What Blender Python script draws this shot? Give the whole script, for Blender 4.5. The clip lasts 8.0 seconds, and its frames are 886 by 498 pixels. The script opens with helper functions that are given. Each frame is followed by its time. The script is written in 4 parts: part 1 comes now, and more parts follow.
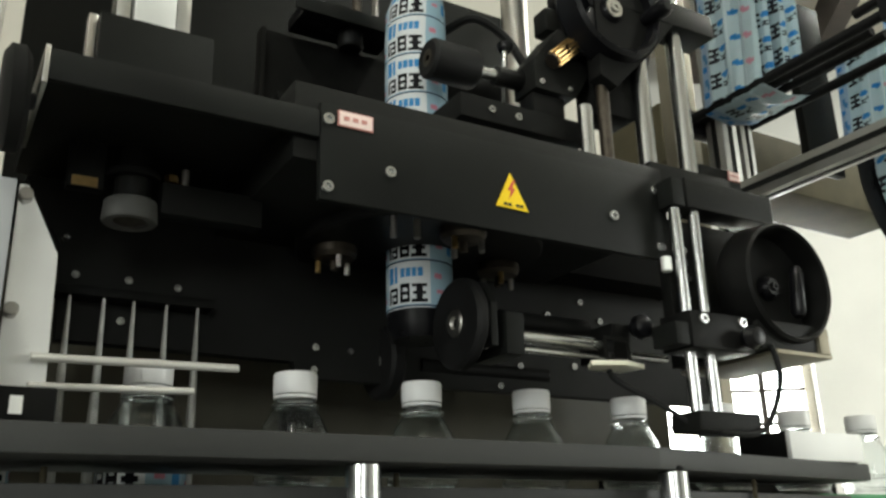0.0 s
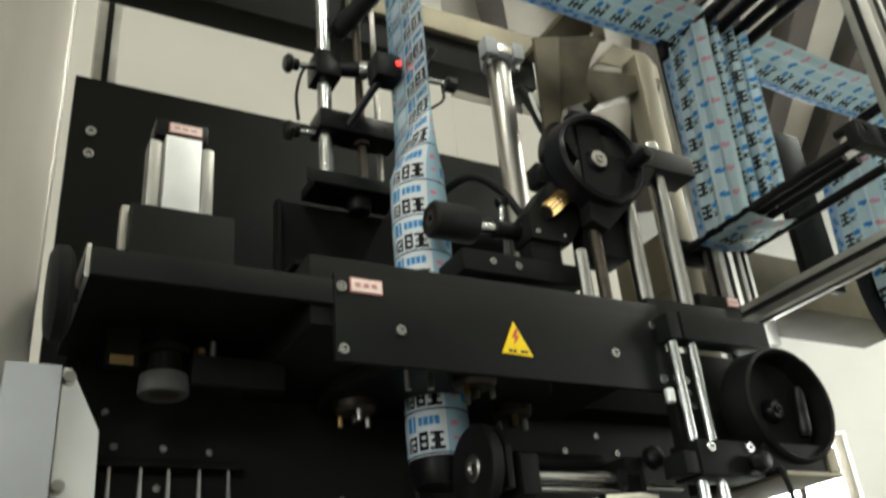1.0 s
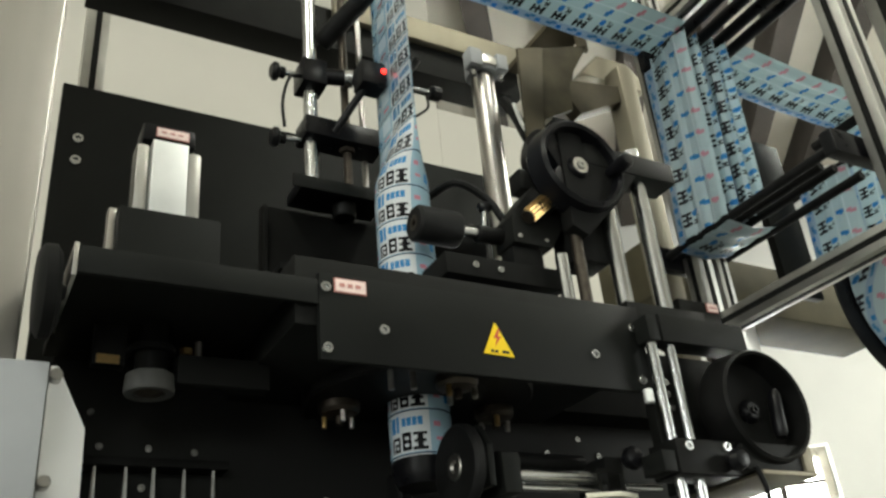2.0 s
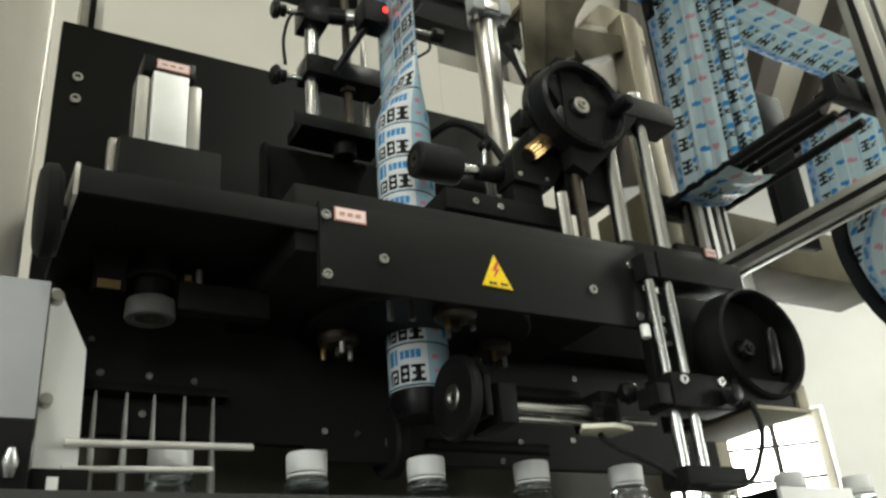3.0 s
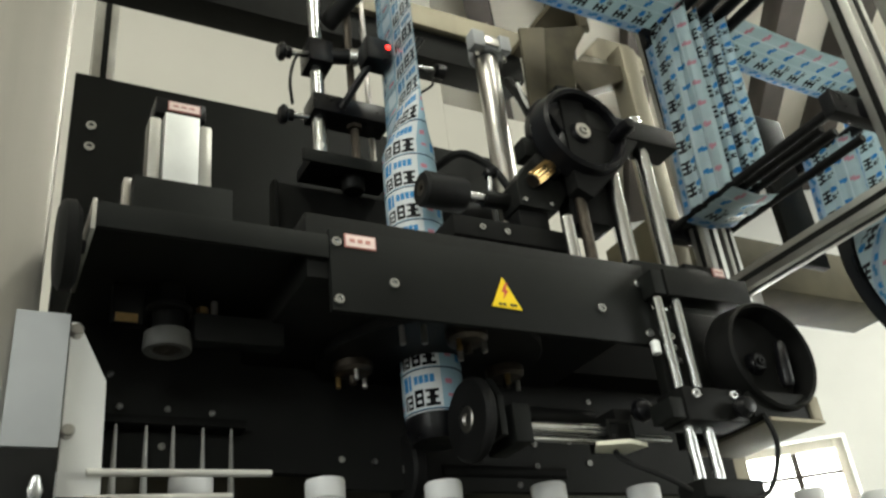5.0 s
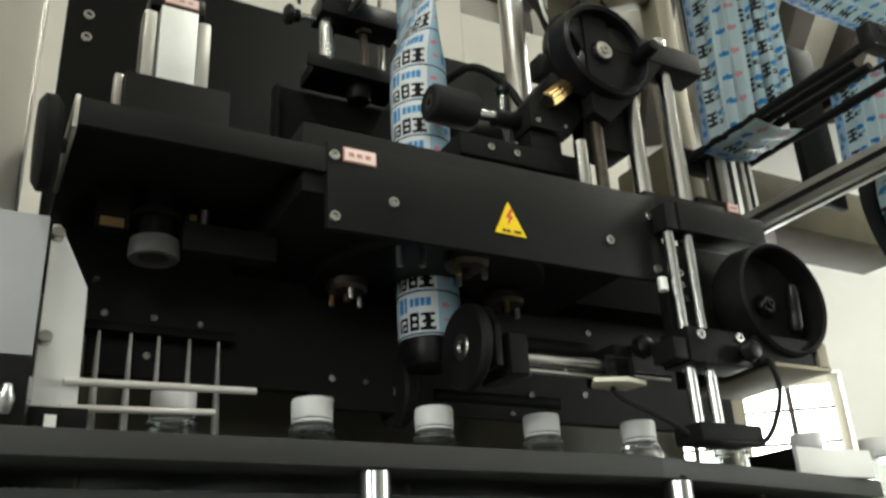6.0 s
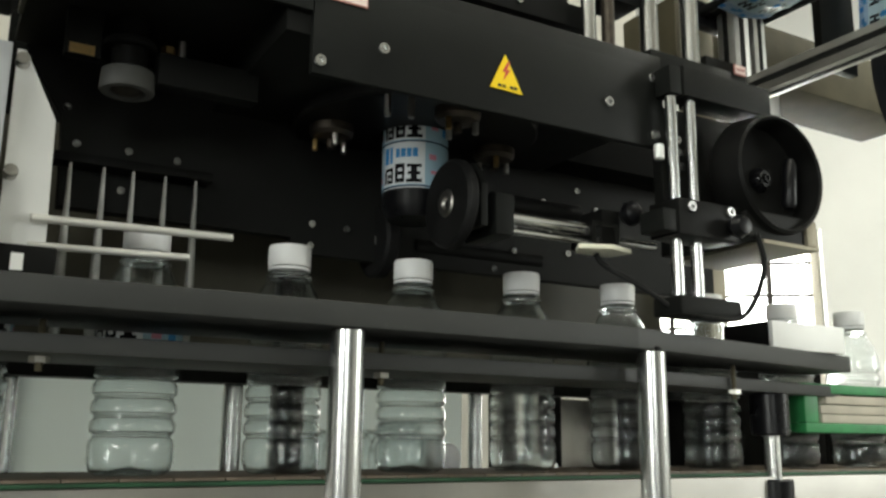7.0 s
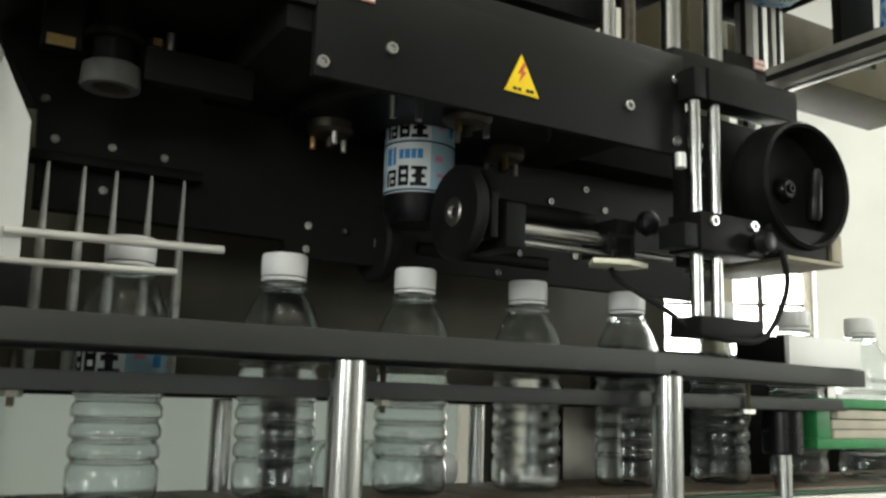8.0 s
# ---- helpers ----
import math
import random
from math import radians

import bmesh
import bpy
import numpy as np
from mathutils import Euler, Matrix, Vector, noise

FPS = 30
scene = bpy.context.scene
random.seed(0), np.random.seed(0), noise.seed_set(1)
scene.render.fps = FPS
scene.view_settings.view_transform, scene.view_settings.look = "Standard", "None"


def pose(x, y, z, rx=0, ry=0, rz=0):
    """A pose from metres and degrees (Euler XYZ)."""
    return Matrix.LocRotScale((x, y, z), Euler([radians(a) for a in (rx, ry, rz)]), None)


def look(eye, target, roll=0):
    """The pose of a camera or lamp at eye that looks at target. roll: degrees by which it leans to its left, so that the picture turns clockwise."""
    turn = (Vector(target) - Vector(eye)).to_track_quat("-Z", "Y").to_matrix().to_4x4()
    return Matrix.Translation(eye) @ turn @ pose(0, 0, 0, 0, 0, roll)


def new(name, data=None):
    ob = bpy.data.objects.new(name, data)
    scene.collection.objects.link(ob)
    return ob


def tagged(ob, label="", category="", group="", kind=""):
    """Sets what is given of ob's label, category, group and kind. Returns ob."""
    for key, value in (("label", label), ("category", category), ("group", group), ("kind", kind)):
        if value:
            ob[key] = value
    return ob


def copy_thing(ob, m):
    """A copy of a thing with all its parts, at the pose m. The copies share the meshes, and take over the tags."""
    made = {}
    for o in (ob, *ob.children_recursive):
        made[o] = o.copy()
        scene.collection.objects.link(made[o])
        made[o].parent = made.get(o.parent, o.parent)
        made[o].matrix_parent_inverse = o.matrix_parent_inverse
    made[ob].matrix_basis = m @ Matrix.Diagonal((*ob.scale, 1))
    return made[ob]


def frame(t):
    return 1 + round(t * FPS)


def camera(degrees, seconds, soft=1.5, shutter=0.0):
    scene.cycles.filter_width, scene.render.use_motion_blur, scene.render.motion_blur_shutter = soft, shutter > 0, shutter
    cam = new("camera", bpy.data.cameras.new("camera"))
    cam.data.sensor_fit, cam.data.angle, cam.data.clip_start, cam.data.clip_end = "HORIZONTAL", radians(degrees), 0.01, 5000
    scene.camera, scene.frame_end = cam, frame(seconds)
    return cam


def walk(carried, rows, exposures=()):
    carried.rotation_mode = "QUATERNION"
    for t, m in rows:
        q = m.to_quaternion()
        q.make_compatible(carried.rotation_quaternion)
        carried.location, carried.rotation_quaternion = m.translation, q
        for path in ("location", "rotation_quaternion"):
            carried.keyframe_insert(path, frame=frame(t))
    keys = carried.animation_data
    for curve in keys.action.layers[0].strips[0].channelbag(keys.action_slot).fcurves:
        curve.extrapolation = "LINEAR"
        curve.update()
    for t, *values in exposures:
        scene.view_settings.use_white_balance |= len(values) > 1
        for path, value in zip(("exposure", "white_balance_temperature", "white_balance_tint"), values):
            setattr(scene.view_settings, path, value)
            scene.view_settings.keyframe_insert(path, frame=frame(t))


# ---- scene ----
cam = camera(52.9, 8.0, soft=2.6, shutter=0.5)
PATH = [
    (0, (-0.404, -0.721, 0.952), (0.57, 0.907, 1.582), -1.5),
    (0.1, (-0.406, -0.729, 0.95), (0.568, 0.897, 1.586), -1.9),
    (0.2, (-0.408, -0.737, 0.949), (0.561, 0.883, 1.606), -2.5),
    (0.3, (-0.41, -0.745, 0.947), (0.549, 0.872, 1.626), -2.8),
    (0.5, (-0.414, -0.761, 0.944), (0.503, 0.829, 1.739), -4.1),
    (0.7, (-0.417, -0.768, 0.945), (0.487, 0.811, 1.776), -4.4),
    (1, (-0.422, -0.779, 0.946), (0.467, 0.766, 1.853), -5.4),
    (1.2, (-0.424, -0.782, 0.942), (0.457, 0.748, 1.881), -5.4),
    (2.3, (-0.424, -0.787, 0.919), (0.502, 0.721, 1.85), -5.7),
    (2.5, (-0.425, -0.778, 0.91), (0.509, 0.728, 1.836), -5.5),
    (2.8, (-0.423, -0.777, 0.905), (0.513, 0.759, 1.778), -5.3),
    (3, (-0.421, -0.776, 0.901), (0.503, 0.775, 1.763), -5.0),
    (3.3, (-0.421, -0.778, 0.896), (0.495, 0.79, 1.737), -5.8),
    (3.5, (-0.421, -0.779, 0.893), (0.491, 0.789, 1.736), -5.5),
    (3.7, (-0.421, -0.779, 0.89), (0.492, 0.774, 1.759), -6.2),
    (4, (-0.421, -0.778, 0.885), (0.489, 0.749, 1.802), -6.7),
    (4.2, (-0.42, -0.779, 0.883), (0.473, 0.744, 1.822), -7.3),
    (5.3, (-0.424, -0.781, 0.876), (0.457, 0.737, 1.833), -6.3),
    (5.5, (-0.422, -0.772, 0.881), (0.468, 0.769, 1.795), -4.9),
    (5.8, (-0.41, -0.762, 0.893), (0.489, 0.828, 1.709), -4.0),
    (6, (-0.402, -0.756, 0.901), (0.497, 0.853, 1.679), -3.1),
    (6.1, (-0.398, -0.754, 0.904), (0.504, 0.863, 1.66), -3.4),
    (6.2, (-0.395, -0.752, 0.907), (0.516, 0.871, 1.64), -3.3),
    (6.3, (-0.391, -0.75, 0.909), (0.527, 0.888, 1.6), -2.8),
    (6.5, (-0.384, -0.746, 0.915), (0.562, 0.935, 1.443), -0.7),
    (6.7, (-0.386, -0.744, 0.922), (0.568, 0.956, 1.367), -0.4),
    (7, (-0.39, -0.741, 0.932), (0.579, 0.959, 1.343), 0.6),
    (7.5, (-0.39, -0.736, 0.942), (0.576, 0.97, 1.341), 1.4),
    (8, (-0.384, -0.696, 0.983), (0.621, 1.002, 1.31), 1.7),
]
walk(cam, [(t, look(eye, target, roll)) for t, eye, target, roll in PATH])

# ---- world and light ----
world = bpy.data.worlds.new("daylight")
scene.world = world
world.use_nodes = True
wn = world.node_tree.nodes
sky = wn.new("ShaderNodeTexSky")
sky.sky_type, sky.sun_disc, sky.sun_elevation, sky.sun_rotation = "NISHITA", False, radians(40), radians(80)
wn["Background"].inputs[1].default_value = 0.12
world.node_tree.links.new(sky.outputs[0], wn["Background"].inputs[0])


def area_lamp(name, eye, target, w, h, power, colour):
    data = bpy.data.lights.new(name, "AREA")
    data.shape, data.size, data.size_y, data.energy, data.color = "RECTANGLE", w, h, power, colour
    ob = new(name, data)
    ob.matrix_world = look(eye, target)
    return ob


ROOM_TURN = Matrix.Rotation(radians(-38), 4, "Z")


def room_point(x, y, z):
    return ROOM_TURN @ Vector((x, y, z))


# overhead fill lamps, added out of view to brighten walls and machine
for lx, ly, power in ((-1.9, -1.9, 36), (-0.2, -1.9, 34), (1.7, -0.6, 30), (2.6, 1.8, 102)):
    area_lamp("ceiling_fill", room_point(lx, ly, 3.55), room_point(lx, ly, 0), 0.16, 1.5, power, (0.97, 0.99, 0.87))
# daylight in the north window; the other four are fill in unseen, added openings
DAY = (0.97, 1.0, 0.93)
area_lamp("daylight_fill", room_point(1.0, 4.62, 1.46), room_point(1.0, 0.0, 1.2), 1.05, 1.25, 70, DAY)
area_lamp("daylight_fill", room_point(-2.2, -6.05, 1.9), room_point(-2.2, 0.0, 1.4), 1.5, 1.5, 145, DAY)
area_lamp("daylight_fill", room_point(1.6, -6.05, 1.9), room_point(1.6, 0.0, 1.4), 1.5, 1.5, 48, DAY)
area_lamp("daylight_fill", room_point(-6.05, -1.0, 1.9), room_point(0.0, -1.0, 1.4), 1.5, 1.5, 150, DAY)
area_lamp("daylight_fill", room_point(6.05, 0.5, 1.9), room_point(0.0, 0.5, 1.4), 1.5, 1.5, 85, DAY)


# ---- materials ----
def mat(name, colour, rough=0.5, metal=0.0, var=0.15, scale=40.0, bump=0.15, bump_scale=300.0, stretch=(1, 1, 1), spec=0.5, trans=0.0, ior=1.45, rough_var=0.1):
    m = bpy.data.materials.new(name)
    m.use_nodes = True
    nt = m.node_tree
    b = nt.nodes["Principled BSDF"]
    b.inputs["Metallic"].default_value = metal
    b.inputs["IOR"].default_value = ior
    b.inputs["Specular IOR Level"].default_value = spec
    b.inputs["Transmission Weight"].default_value = trans
    co = nt.nodes.new("ShaderNodeTexCoord")
    mp = nt.nodes.new("ShaderNodeMapping")
    mp.inputs["Scale"].default_value = stretch
    nt.links.new(co.outputs["Object"], mp.inputs[0])
    n1 = nt.nodes.new("ShaderNodeTexNoise")
    n1.inputs["Scale"].default_value, n1.inputs["Detail"].default_value = scale, 6
    n2 = nt.nodes.new("ShaderNodeTexNoise")
    n2.inputs["Scale"].default_value, n2.inputs["Detail"].default_value = bump_scale, 3
    for n in (n1, n2):
        nt.links.new(mp.outputs[0], n.inputs["Vector"])
    ramp = nt.nodes.new("ShaderNodeMapRange")
    ramp.inputs["From Min"].default_value, ramp.inputs["From Max"].default_value = 0.3, 0.7
    ramp.inputs["To Min"].default_value, ramp.inputs["To Max"].default_value = 1 - var, 1 + var
    nt.links.new(n1.outputs["Fac"], ramp.inputs["Value"])
    mul = nt.nodes.new("ShaderNodeMix")
    mul.data_type, mul.blend_type = "RGBA", "MULTIPLY"
    mul.inputs["Factor"].default_value = 1.0
    mul.inputs["A"].default_value = (*colour, 1)
    nt.links.new(ramp.outputs[0], mul.inputs["B"])
    nt.links.new(mul.outputs["Result"], b.inputs["Base Color"])
    rr = nt.nodes.new("ShaderNodeMapRange")
    rr.inputs["To Min"].default_value, rr.inputs["To Max"].default_value = max(0.0, rough - rough_var), min(1.0, rough + rough_var)
    nt.links.new(n1.outputs["Fac"], rr.inputs["Value"])
    nt.links.new(rr.outputs[0], b.inputs["Roughness"])
    if bump:
        bp = nt.nodes.new("ShaderNodeBump")
        bp.inputs["Strength"].default_value, bp.inputs["Distance"].default_value = bump, 0.0004
        nt.links.new(n2.outputs["Fac"], bp.inputs["Height"])
        nt.links.new(bp.outputs[0], b.inputs["Normal"])
    return m


BLACK = mat("black_powder_coat", (0.008, 0.0082, 0.0076), 0.5, spec=0.13, var=0.25, scale=25, bump=0.35, bump_scale=1500)
BLACK_OX = mat("black_oxide_steel", (0.007, 0.007, 0.0068), 0.42, spec=0.12, var=0.3, scale=30)
ANOD = mat("black_anodised_plate", (0.0072, 0.0078, 0.0072), 0.5, spec=0.14, var=0.2, scale=12, bump=0.1, bump_scale=900)
PLASTIC = mat("black_plastic", (0.005, 0.005, 0.006), 0.3, spec=0.25, var=0.2, bump=0.08)
RUBBER = mat("black_rubber", (0.008, 0.008, 0.008), 0.6, var=0.3, spec=0.2)
CHROME = mat("polished_steel", (0.52, 0.525, 0.52), 0.24, 1.0, var=0.1, scale=20, bump=0.04, stretch=(1, 1, 0.1), rough_var=0.06)
STEEL = mat("brushed_stainless_steel", (0.5, 0.485, 0.455), 0.34, 1.0, var=0.15, scale=14, bump=0.12, bump_scale=600, stretch=(1, 1, 0.05))
RAILM = mat("scuffed_steel_rail", (0.28, 0.27, 0.25), 0.42, 1.0, var=0.4, scale=9, bump=0.15, bump_scale=400, stretch=(0.4, 1, 1))
ALU = mat("anodised_aluminium", (0.42, 0.415, 0.39), 0.4, 1.0, var=0.1, scale=30, bump=0.06)
ALU_MATT = mat("natural_aluminium_housing", (0.74, 0.75, 0.74), 0.5, 0.6, var=0.06, scale=30, bump=0.05)
BRASS = mat("worn_brass", (0.62, 0.42, 0.18), 0.3, 1.0, var=0.25, scale=80)
WHITE = mat("white_painted_sheet", (0.86, 0.86, 0.84), 0.45, var=0.05, scale=8, bump=0.05)
GREYSHEET = mat("grey_painted_sheet", (0.3, 0.31, 0.32), 0.5, var=0.12, scale=9)
CAP = mat("white_bottle_cap", (0.82, 0.82, 0.82), 0.35, var=0.04, bump=0.05)
GREEN = mat("green_painted_steel", (0.03, 0.22, 0.07), 0.5, var=0.2, scale=30)
WEARSTRIP = mat("worn_green_plastic", (0.022, 0.075, 0.035), 0.55, var=0.45, scale=70, stretch=(0.3, 1, 1))
SMOKED = mat("smoked_brown_sheet", (0.095, 0.09, 0.07), 0.5, var=0.25, scale=6, spec=0.2)
BELT = mat("dark_conveyor_chain", (0.17, 0.13, 0.095), 0.5, var=0.3, scale=60)
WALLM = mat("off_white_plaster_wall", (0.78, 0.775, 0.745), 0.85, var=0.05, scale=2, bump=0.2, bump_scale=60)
# grey chosen for the unseen walls so that they throw less fill
UNSEEN_WALL = mat("unseen_grey_wall", (0.3, 0.31, 0.3), 0.8, var=0.12, scale=2, bump=0.2, bump_scale=60)
DEEP = mat("matt_black_casting", (0.007, 0.007, 0.0066), 0.75, var=0.3, spec=0.12)
PLATE = mat("black_painted_plate", (0.010, 0.0102, 0.0096), 0.6, var=0.25, scale=9, bump=0.2, bump_scale=900, spec=0.2)
SHELFM = mat("worn_dark_grey_bar", (0.03, 0.031, 0.03), 0.5, var=0.2, scale=14, spec=0.4, stretch=(0.2, 1, 1))
CEILM = mat("pale_roof_sheet", (0.66, 0.62, 0.54), 0.8, var=0.08, scale=2)
WOOD = mat("dark_roof_beam", (0.05, 0.04, 0.034), 0.7, var=0.3, scale=5)
FLOORM = mat("grey_workshop_floor", (0.2, 0.2, 0.19), 0.6, var=0.2, scale=2)
COMB = mat("worn_grey_steel_bar", (0.42, 0.42, 0.4), 0.4, 0.3, var=0.4, scale=40)
GUIDE = mat("dull_aluminium_rod", (0.7, 0.69, 0.65), 0.45, 0.5, var=0.25, scale=60, stretch=(0.2, 1, 1))
PAPER = mat("cardboard_sheets", (0.5, 0.46, 0.38), 0.8, var=0.15, scale=20)
PALE = mat("frosted_grey_acrylic", (0.84, 0.94, 0.98), 0.65, var=0.06, scale=3, bump=0.02, trans=0.85, ior=1.1)
YELLOW = mat("yellow_vinyl_sticker", (0.85, 0.6, 0.01), 0.4, var=0.06)
RED = mat("red_print", (0.55, 0.08, 0.05), 0.5, var=0.1)
DULLRED = mat("faded_red_print", (0.5, 0.22, 0.19), 0.5, var=0.1)
# stainless with the shade it stands in put into the colour
SHADED_STEEL = mat("shaded_stainless_steel", (0.062, 0.054, 0.036), 0.62, 0.15, spec=0.12, var=0.45, scale=14, bump=0.12, bump_scale=600)
BEAMM = mat("stained_brown_steel_beam", (0.085, 0.075, 0.048), 0.7, 0.2, spec=0.2, var=0.4, scale=7, bump=0.2, bump_scale=500)
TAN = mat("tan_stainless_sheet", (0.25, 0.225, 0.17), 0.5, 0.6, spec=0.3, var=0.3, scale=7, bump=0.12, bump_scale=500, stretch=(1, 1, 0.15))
# darker copy of TAN for sheet in shade
TAN_SHADED = mat("shaded_stainless_sheet", (0.085, 0.073, 0.05), 0.55, 0.4, spec=0.2, var=0.4, scale=9, bump=0.12, bump_scale=500)
# darker and creamier than WALLM, for both partitions
CREAMWALL = mat("cream_plaster_wall", (0.5, 0.48, 0.43), 0.85, var=0.07, scale=1.6, bump=0.2, bump_scale=60)
PINK = mat("pale_pink_label", (0.78, 0.62, 0.58), 0.5, var=0.06)
INK = mat("black_print", (0.012, 0.012, 0.014), 0.4, var=0.1)
CREAM = mat("cream_plastic_plate", (0.7, 0.68, 0.56), 0.5, var=0.08)
FROST = mat("frosted_plastic_cup", (0.08, 0.08, 0.076), 0.5, var=0.1)
RUST = mat("rust_stained_brass", (0.06, 0.05, 0.04), 0.45, 0.8, var=0.3, scale=120)


def pet_material():
    m = mat("clear_bottle_plastic", (0.93, 0.96, 0.96), 0.1, var=0.02, scale=60, bump=0.25, bump_scale=90, trans=1.0, ior=1.45, rough_var=0.05)
    return m


PET = pet_material()


def glass_material(name, tint, rough):
    return mat(name, tint, rough, var=0.0, bump=0.0, trans=1.0, ior=1.05, rough_var=0.0)


GLASS = glass_material("window_glass", (0.95, 0.97, 0.97), 0.02)


def lamp_material(name, colour, strength):
    m = bpy.data.materials.new(name)
    m.use_nodes = True
    b = m.node_tree.nodes["Principled BSDF"]
    b.inputs["Emission Color"].default_value = (*colour, 1)
    b.inputs["Emission Strength"].default_value = strength
    b.inputs["Base Color"].default_value = (*colour, 1)
    return m


REDLIGHT = lamp_material("red_sensor_light", (1, 0.03, 0.02), 4.0)
OUTSIDE = lamp_material("bright_overcast_outdoors", (1.0, 0.99, 0.96), 3.2)


def film_material(name, cell_u, cell_v, shine=0.2, web=False, clear=0.28):
    """Printed shrink film: rows of black block marks, blue blobs and pink dashes on pale blue. UV in metres."""
    m = bpy.data.materials.new(name)
    m.use_nodes = True
    nt = m.node_tree
    b = nt.nodes["Principled BSDF"]
    uv = nt.nodes.new("ShaderNodeUVMap")
    sep = nt.nodes.new("ShaderNodeSeparateXYZ")
    nt.links.new(uv.outputs[0], sep.inputs[0])

    def math_node(op, a, c=None):
        n = nt.nodes.new("ShaderNodeMath")
        n.operation = op
        for i, v in enumerate((a, c)):
            if v is None:
                continue
            if isinstance(v, (int, float)):
                n.inputs[i].default_value = v
            else:
                nt.links.new(v, n.inputs[i])
        return n.outputs[0]

    u = math_node("FRACT", math_node("DIVIDE", sep.outputs[0], cell_u))
    v = math_node("FRACT", math_node("DIVIDE", sep.outputs[1], cell_v))

    def rect(u0, u1, v0, v1):
        a = math_node("MULTIPLY", math_node("GREATER_THAN", u, u0), math_node("LESS_THAN", u, u1))
        c = math_node("MULTIPLY", math_node("GREATER_THAN", v, v0), math_node("LESS_THAN", v, v1))
        return math_node("MULTIPLY", a, c)

    def union(items):
        out = items[0]
        for i in items[1:]:
            out = math_node("MAXIMUM", out, i)
        return out

    def layer(base, mask, colour):
        n = nt.nodes.new("ShaderNodeMix")
        n.data_type = "RGBA"
        nt.links.new(mask, n.inputs["Factor"])
        if isinstance(base, tuple):
            n.inputs["A"].default_value = (*base, 1)
        else:
            nt.links.new(base, n.inputs["A"])
        n.inputs["B"].default_value = (*colour, 1)
        return n.outputs["Result"]

    if web:
        c = layer((0.46, 0.57, 0.60), rect(0.0, 0.16, 0.0, 1.0), (0.33, 0.43, 0.55))
        c = layer(c, union([rect(0.05, 0.11, 0.2, 0.45), rect(0.08, 0.14, 0.4, 0.62)]), (0.06, 0.22, 0.42))
        c = layer(c, union([rect(0.18, 0.34, 0.20, 0.32), rect(0.18, 0.34, 0.42, 0.54), rect(0.18, 0.34, 0.64, 0.78), rect(0.245, 0.285, 0.20, 0.78), rect(0.36, 0.46, 0.60, 0.66), rect(0.36, 0.46, 0.72, 0.79), rect(0.39, 0.42, 0.60, 0.79)]), (0.02, 0.02, 0.025))
        c = layer(c, union([rect(0.37, 0.47, 0.22, 0.45), rect(0.35, 0.49, 0.28, 0.40), rect(0.56, 0.66, 0.10, 0.28), rect(0.62, 0.72, 0.18, 0.36), rect(0.02, 0.10, 0.70, 0.92)]), (0.03, 0.22, 0.52))
        c = layer(c, union([rect(0.76, 0.86, 0.30, 0.46), rect(0.82, 0.93, 0.40, 0.56)]), (0.55, 0.26, 0.33))
        c = layer(c, union([rect(0.74, 0.765, 0.0, 1.0), rect(0.52, 0.535, 0.0, 1.0)]), (0.6, 0.68, 0.72))
        c = layer(c, union([rect(0.36, 0.46, 0.60, 0.66), rect(0.47, 0.49, 0.52, 0.64)]), (0.02, 0.02, 0.025))
    else:
        # pale blue ground, white field, then marks
        c = layer((0.35, 0.52, 0.63), rect(0.0, 0.46, 0.06, 1.0), (0.74, 0.78, 0.8))
        # large block mark: a frame with two bars beside three bars and a post
        mark = [rect(0.165, 0.265, 0.10, 0.19), rect(0.165, 0.265, 0.265, 0.345), rect(0.165, 0.265, 0.42, 0.52), rect(0.165, 0.195, 0.10, 0.52), rect(0.24, 0.265, 0.10, 0.52),
                rect(0.285, 0.425, 0.43, 0.50), rect(0.295, 0.415, 0.26, 0.335), rect(0.28, 0.43, 0.09, 0.17), rect(0.325, 0.385, 0.17, 0.45)]
        mark += [rect(0.03, 0.14, 0.38, 0.45), rect(0.02, 0.05, 0.10, 0.40), rect(0.065, 0.14, 0.24, 0.31), rect(0.065, 0.14, 0.10, 0.17), rect(0.118, 0.14, 0.10, 0.45), rect(0.065, 0.085, 0.10, 0.31)]
        c = layer(c, union(mark), (0.015, 0.015, 0.018))
        blue = [rect(0.02, 0.085, 0.55, 0.92), rect(0.10, 0.135, 0.55, 0.92), rect(0.17, 0.215, 0.66, 0.86), rect(0.225, 0.275, 0.66, 0.86), rect(0.285, 0.33, 0.66, 0.86), rect(0.34, 0.39, 0.66, 0.86), rect(0.66, 0.74, 0.2, 0.48)]
        c = layer(c, union(blue), (0.06, 0.28, 0.6))
        c = layer(c, union([rect(0.50, 0.58, 0.62, 0.74), rect(0.52, 0.60, 0.3, 0.38), rect(0.84, 0.95, 0.2, 0.3)]), (0.62, 0.25, 0.32))
        c = layer(c, union([rect(0.80, 0.97, 0.45, 0.9)]), (0.6, 0.72, 0.8))
        c = layer(c, rect(0.0, 1.0, 0.0, 0.035), (0.02, 0.03, 0.06))
    nt.links.new(c, b.inputs["Base Color"])
    b.inputs["Roughness"].default_value = shine
    b.inputs["Transmission Weight"].default_value, b.inputs["IOR"].default_value = 0.04 if web else clear, 1.25
    no = nt.nodes.new("ShaderNodeTexNoise")
    no.inputs["Scale"].default_value = 18
    co = nt.nodes.new("ShaderNodeTexCoord")
    nt.links.new(co.outputs["Object"], no.inputs["Vector"])
    bp = nt.nodes.new("ShaderNodeBump")
    bp.inputs["Strength"].default_value, bp.inputs["Distance"].default_value = 0.7, 0.006
    nt.links.new(no.outputs["Fac"], bp.inputs["Height"])
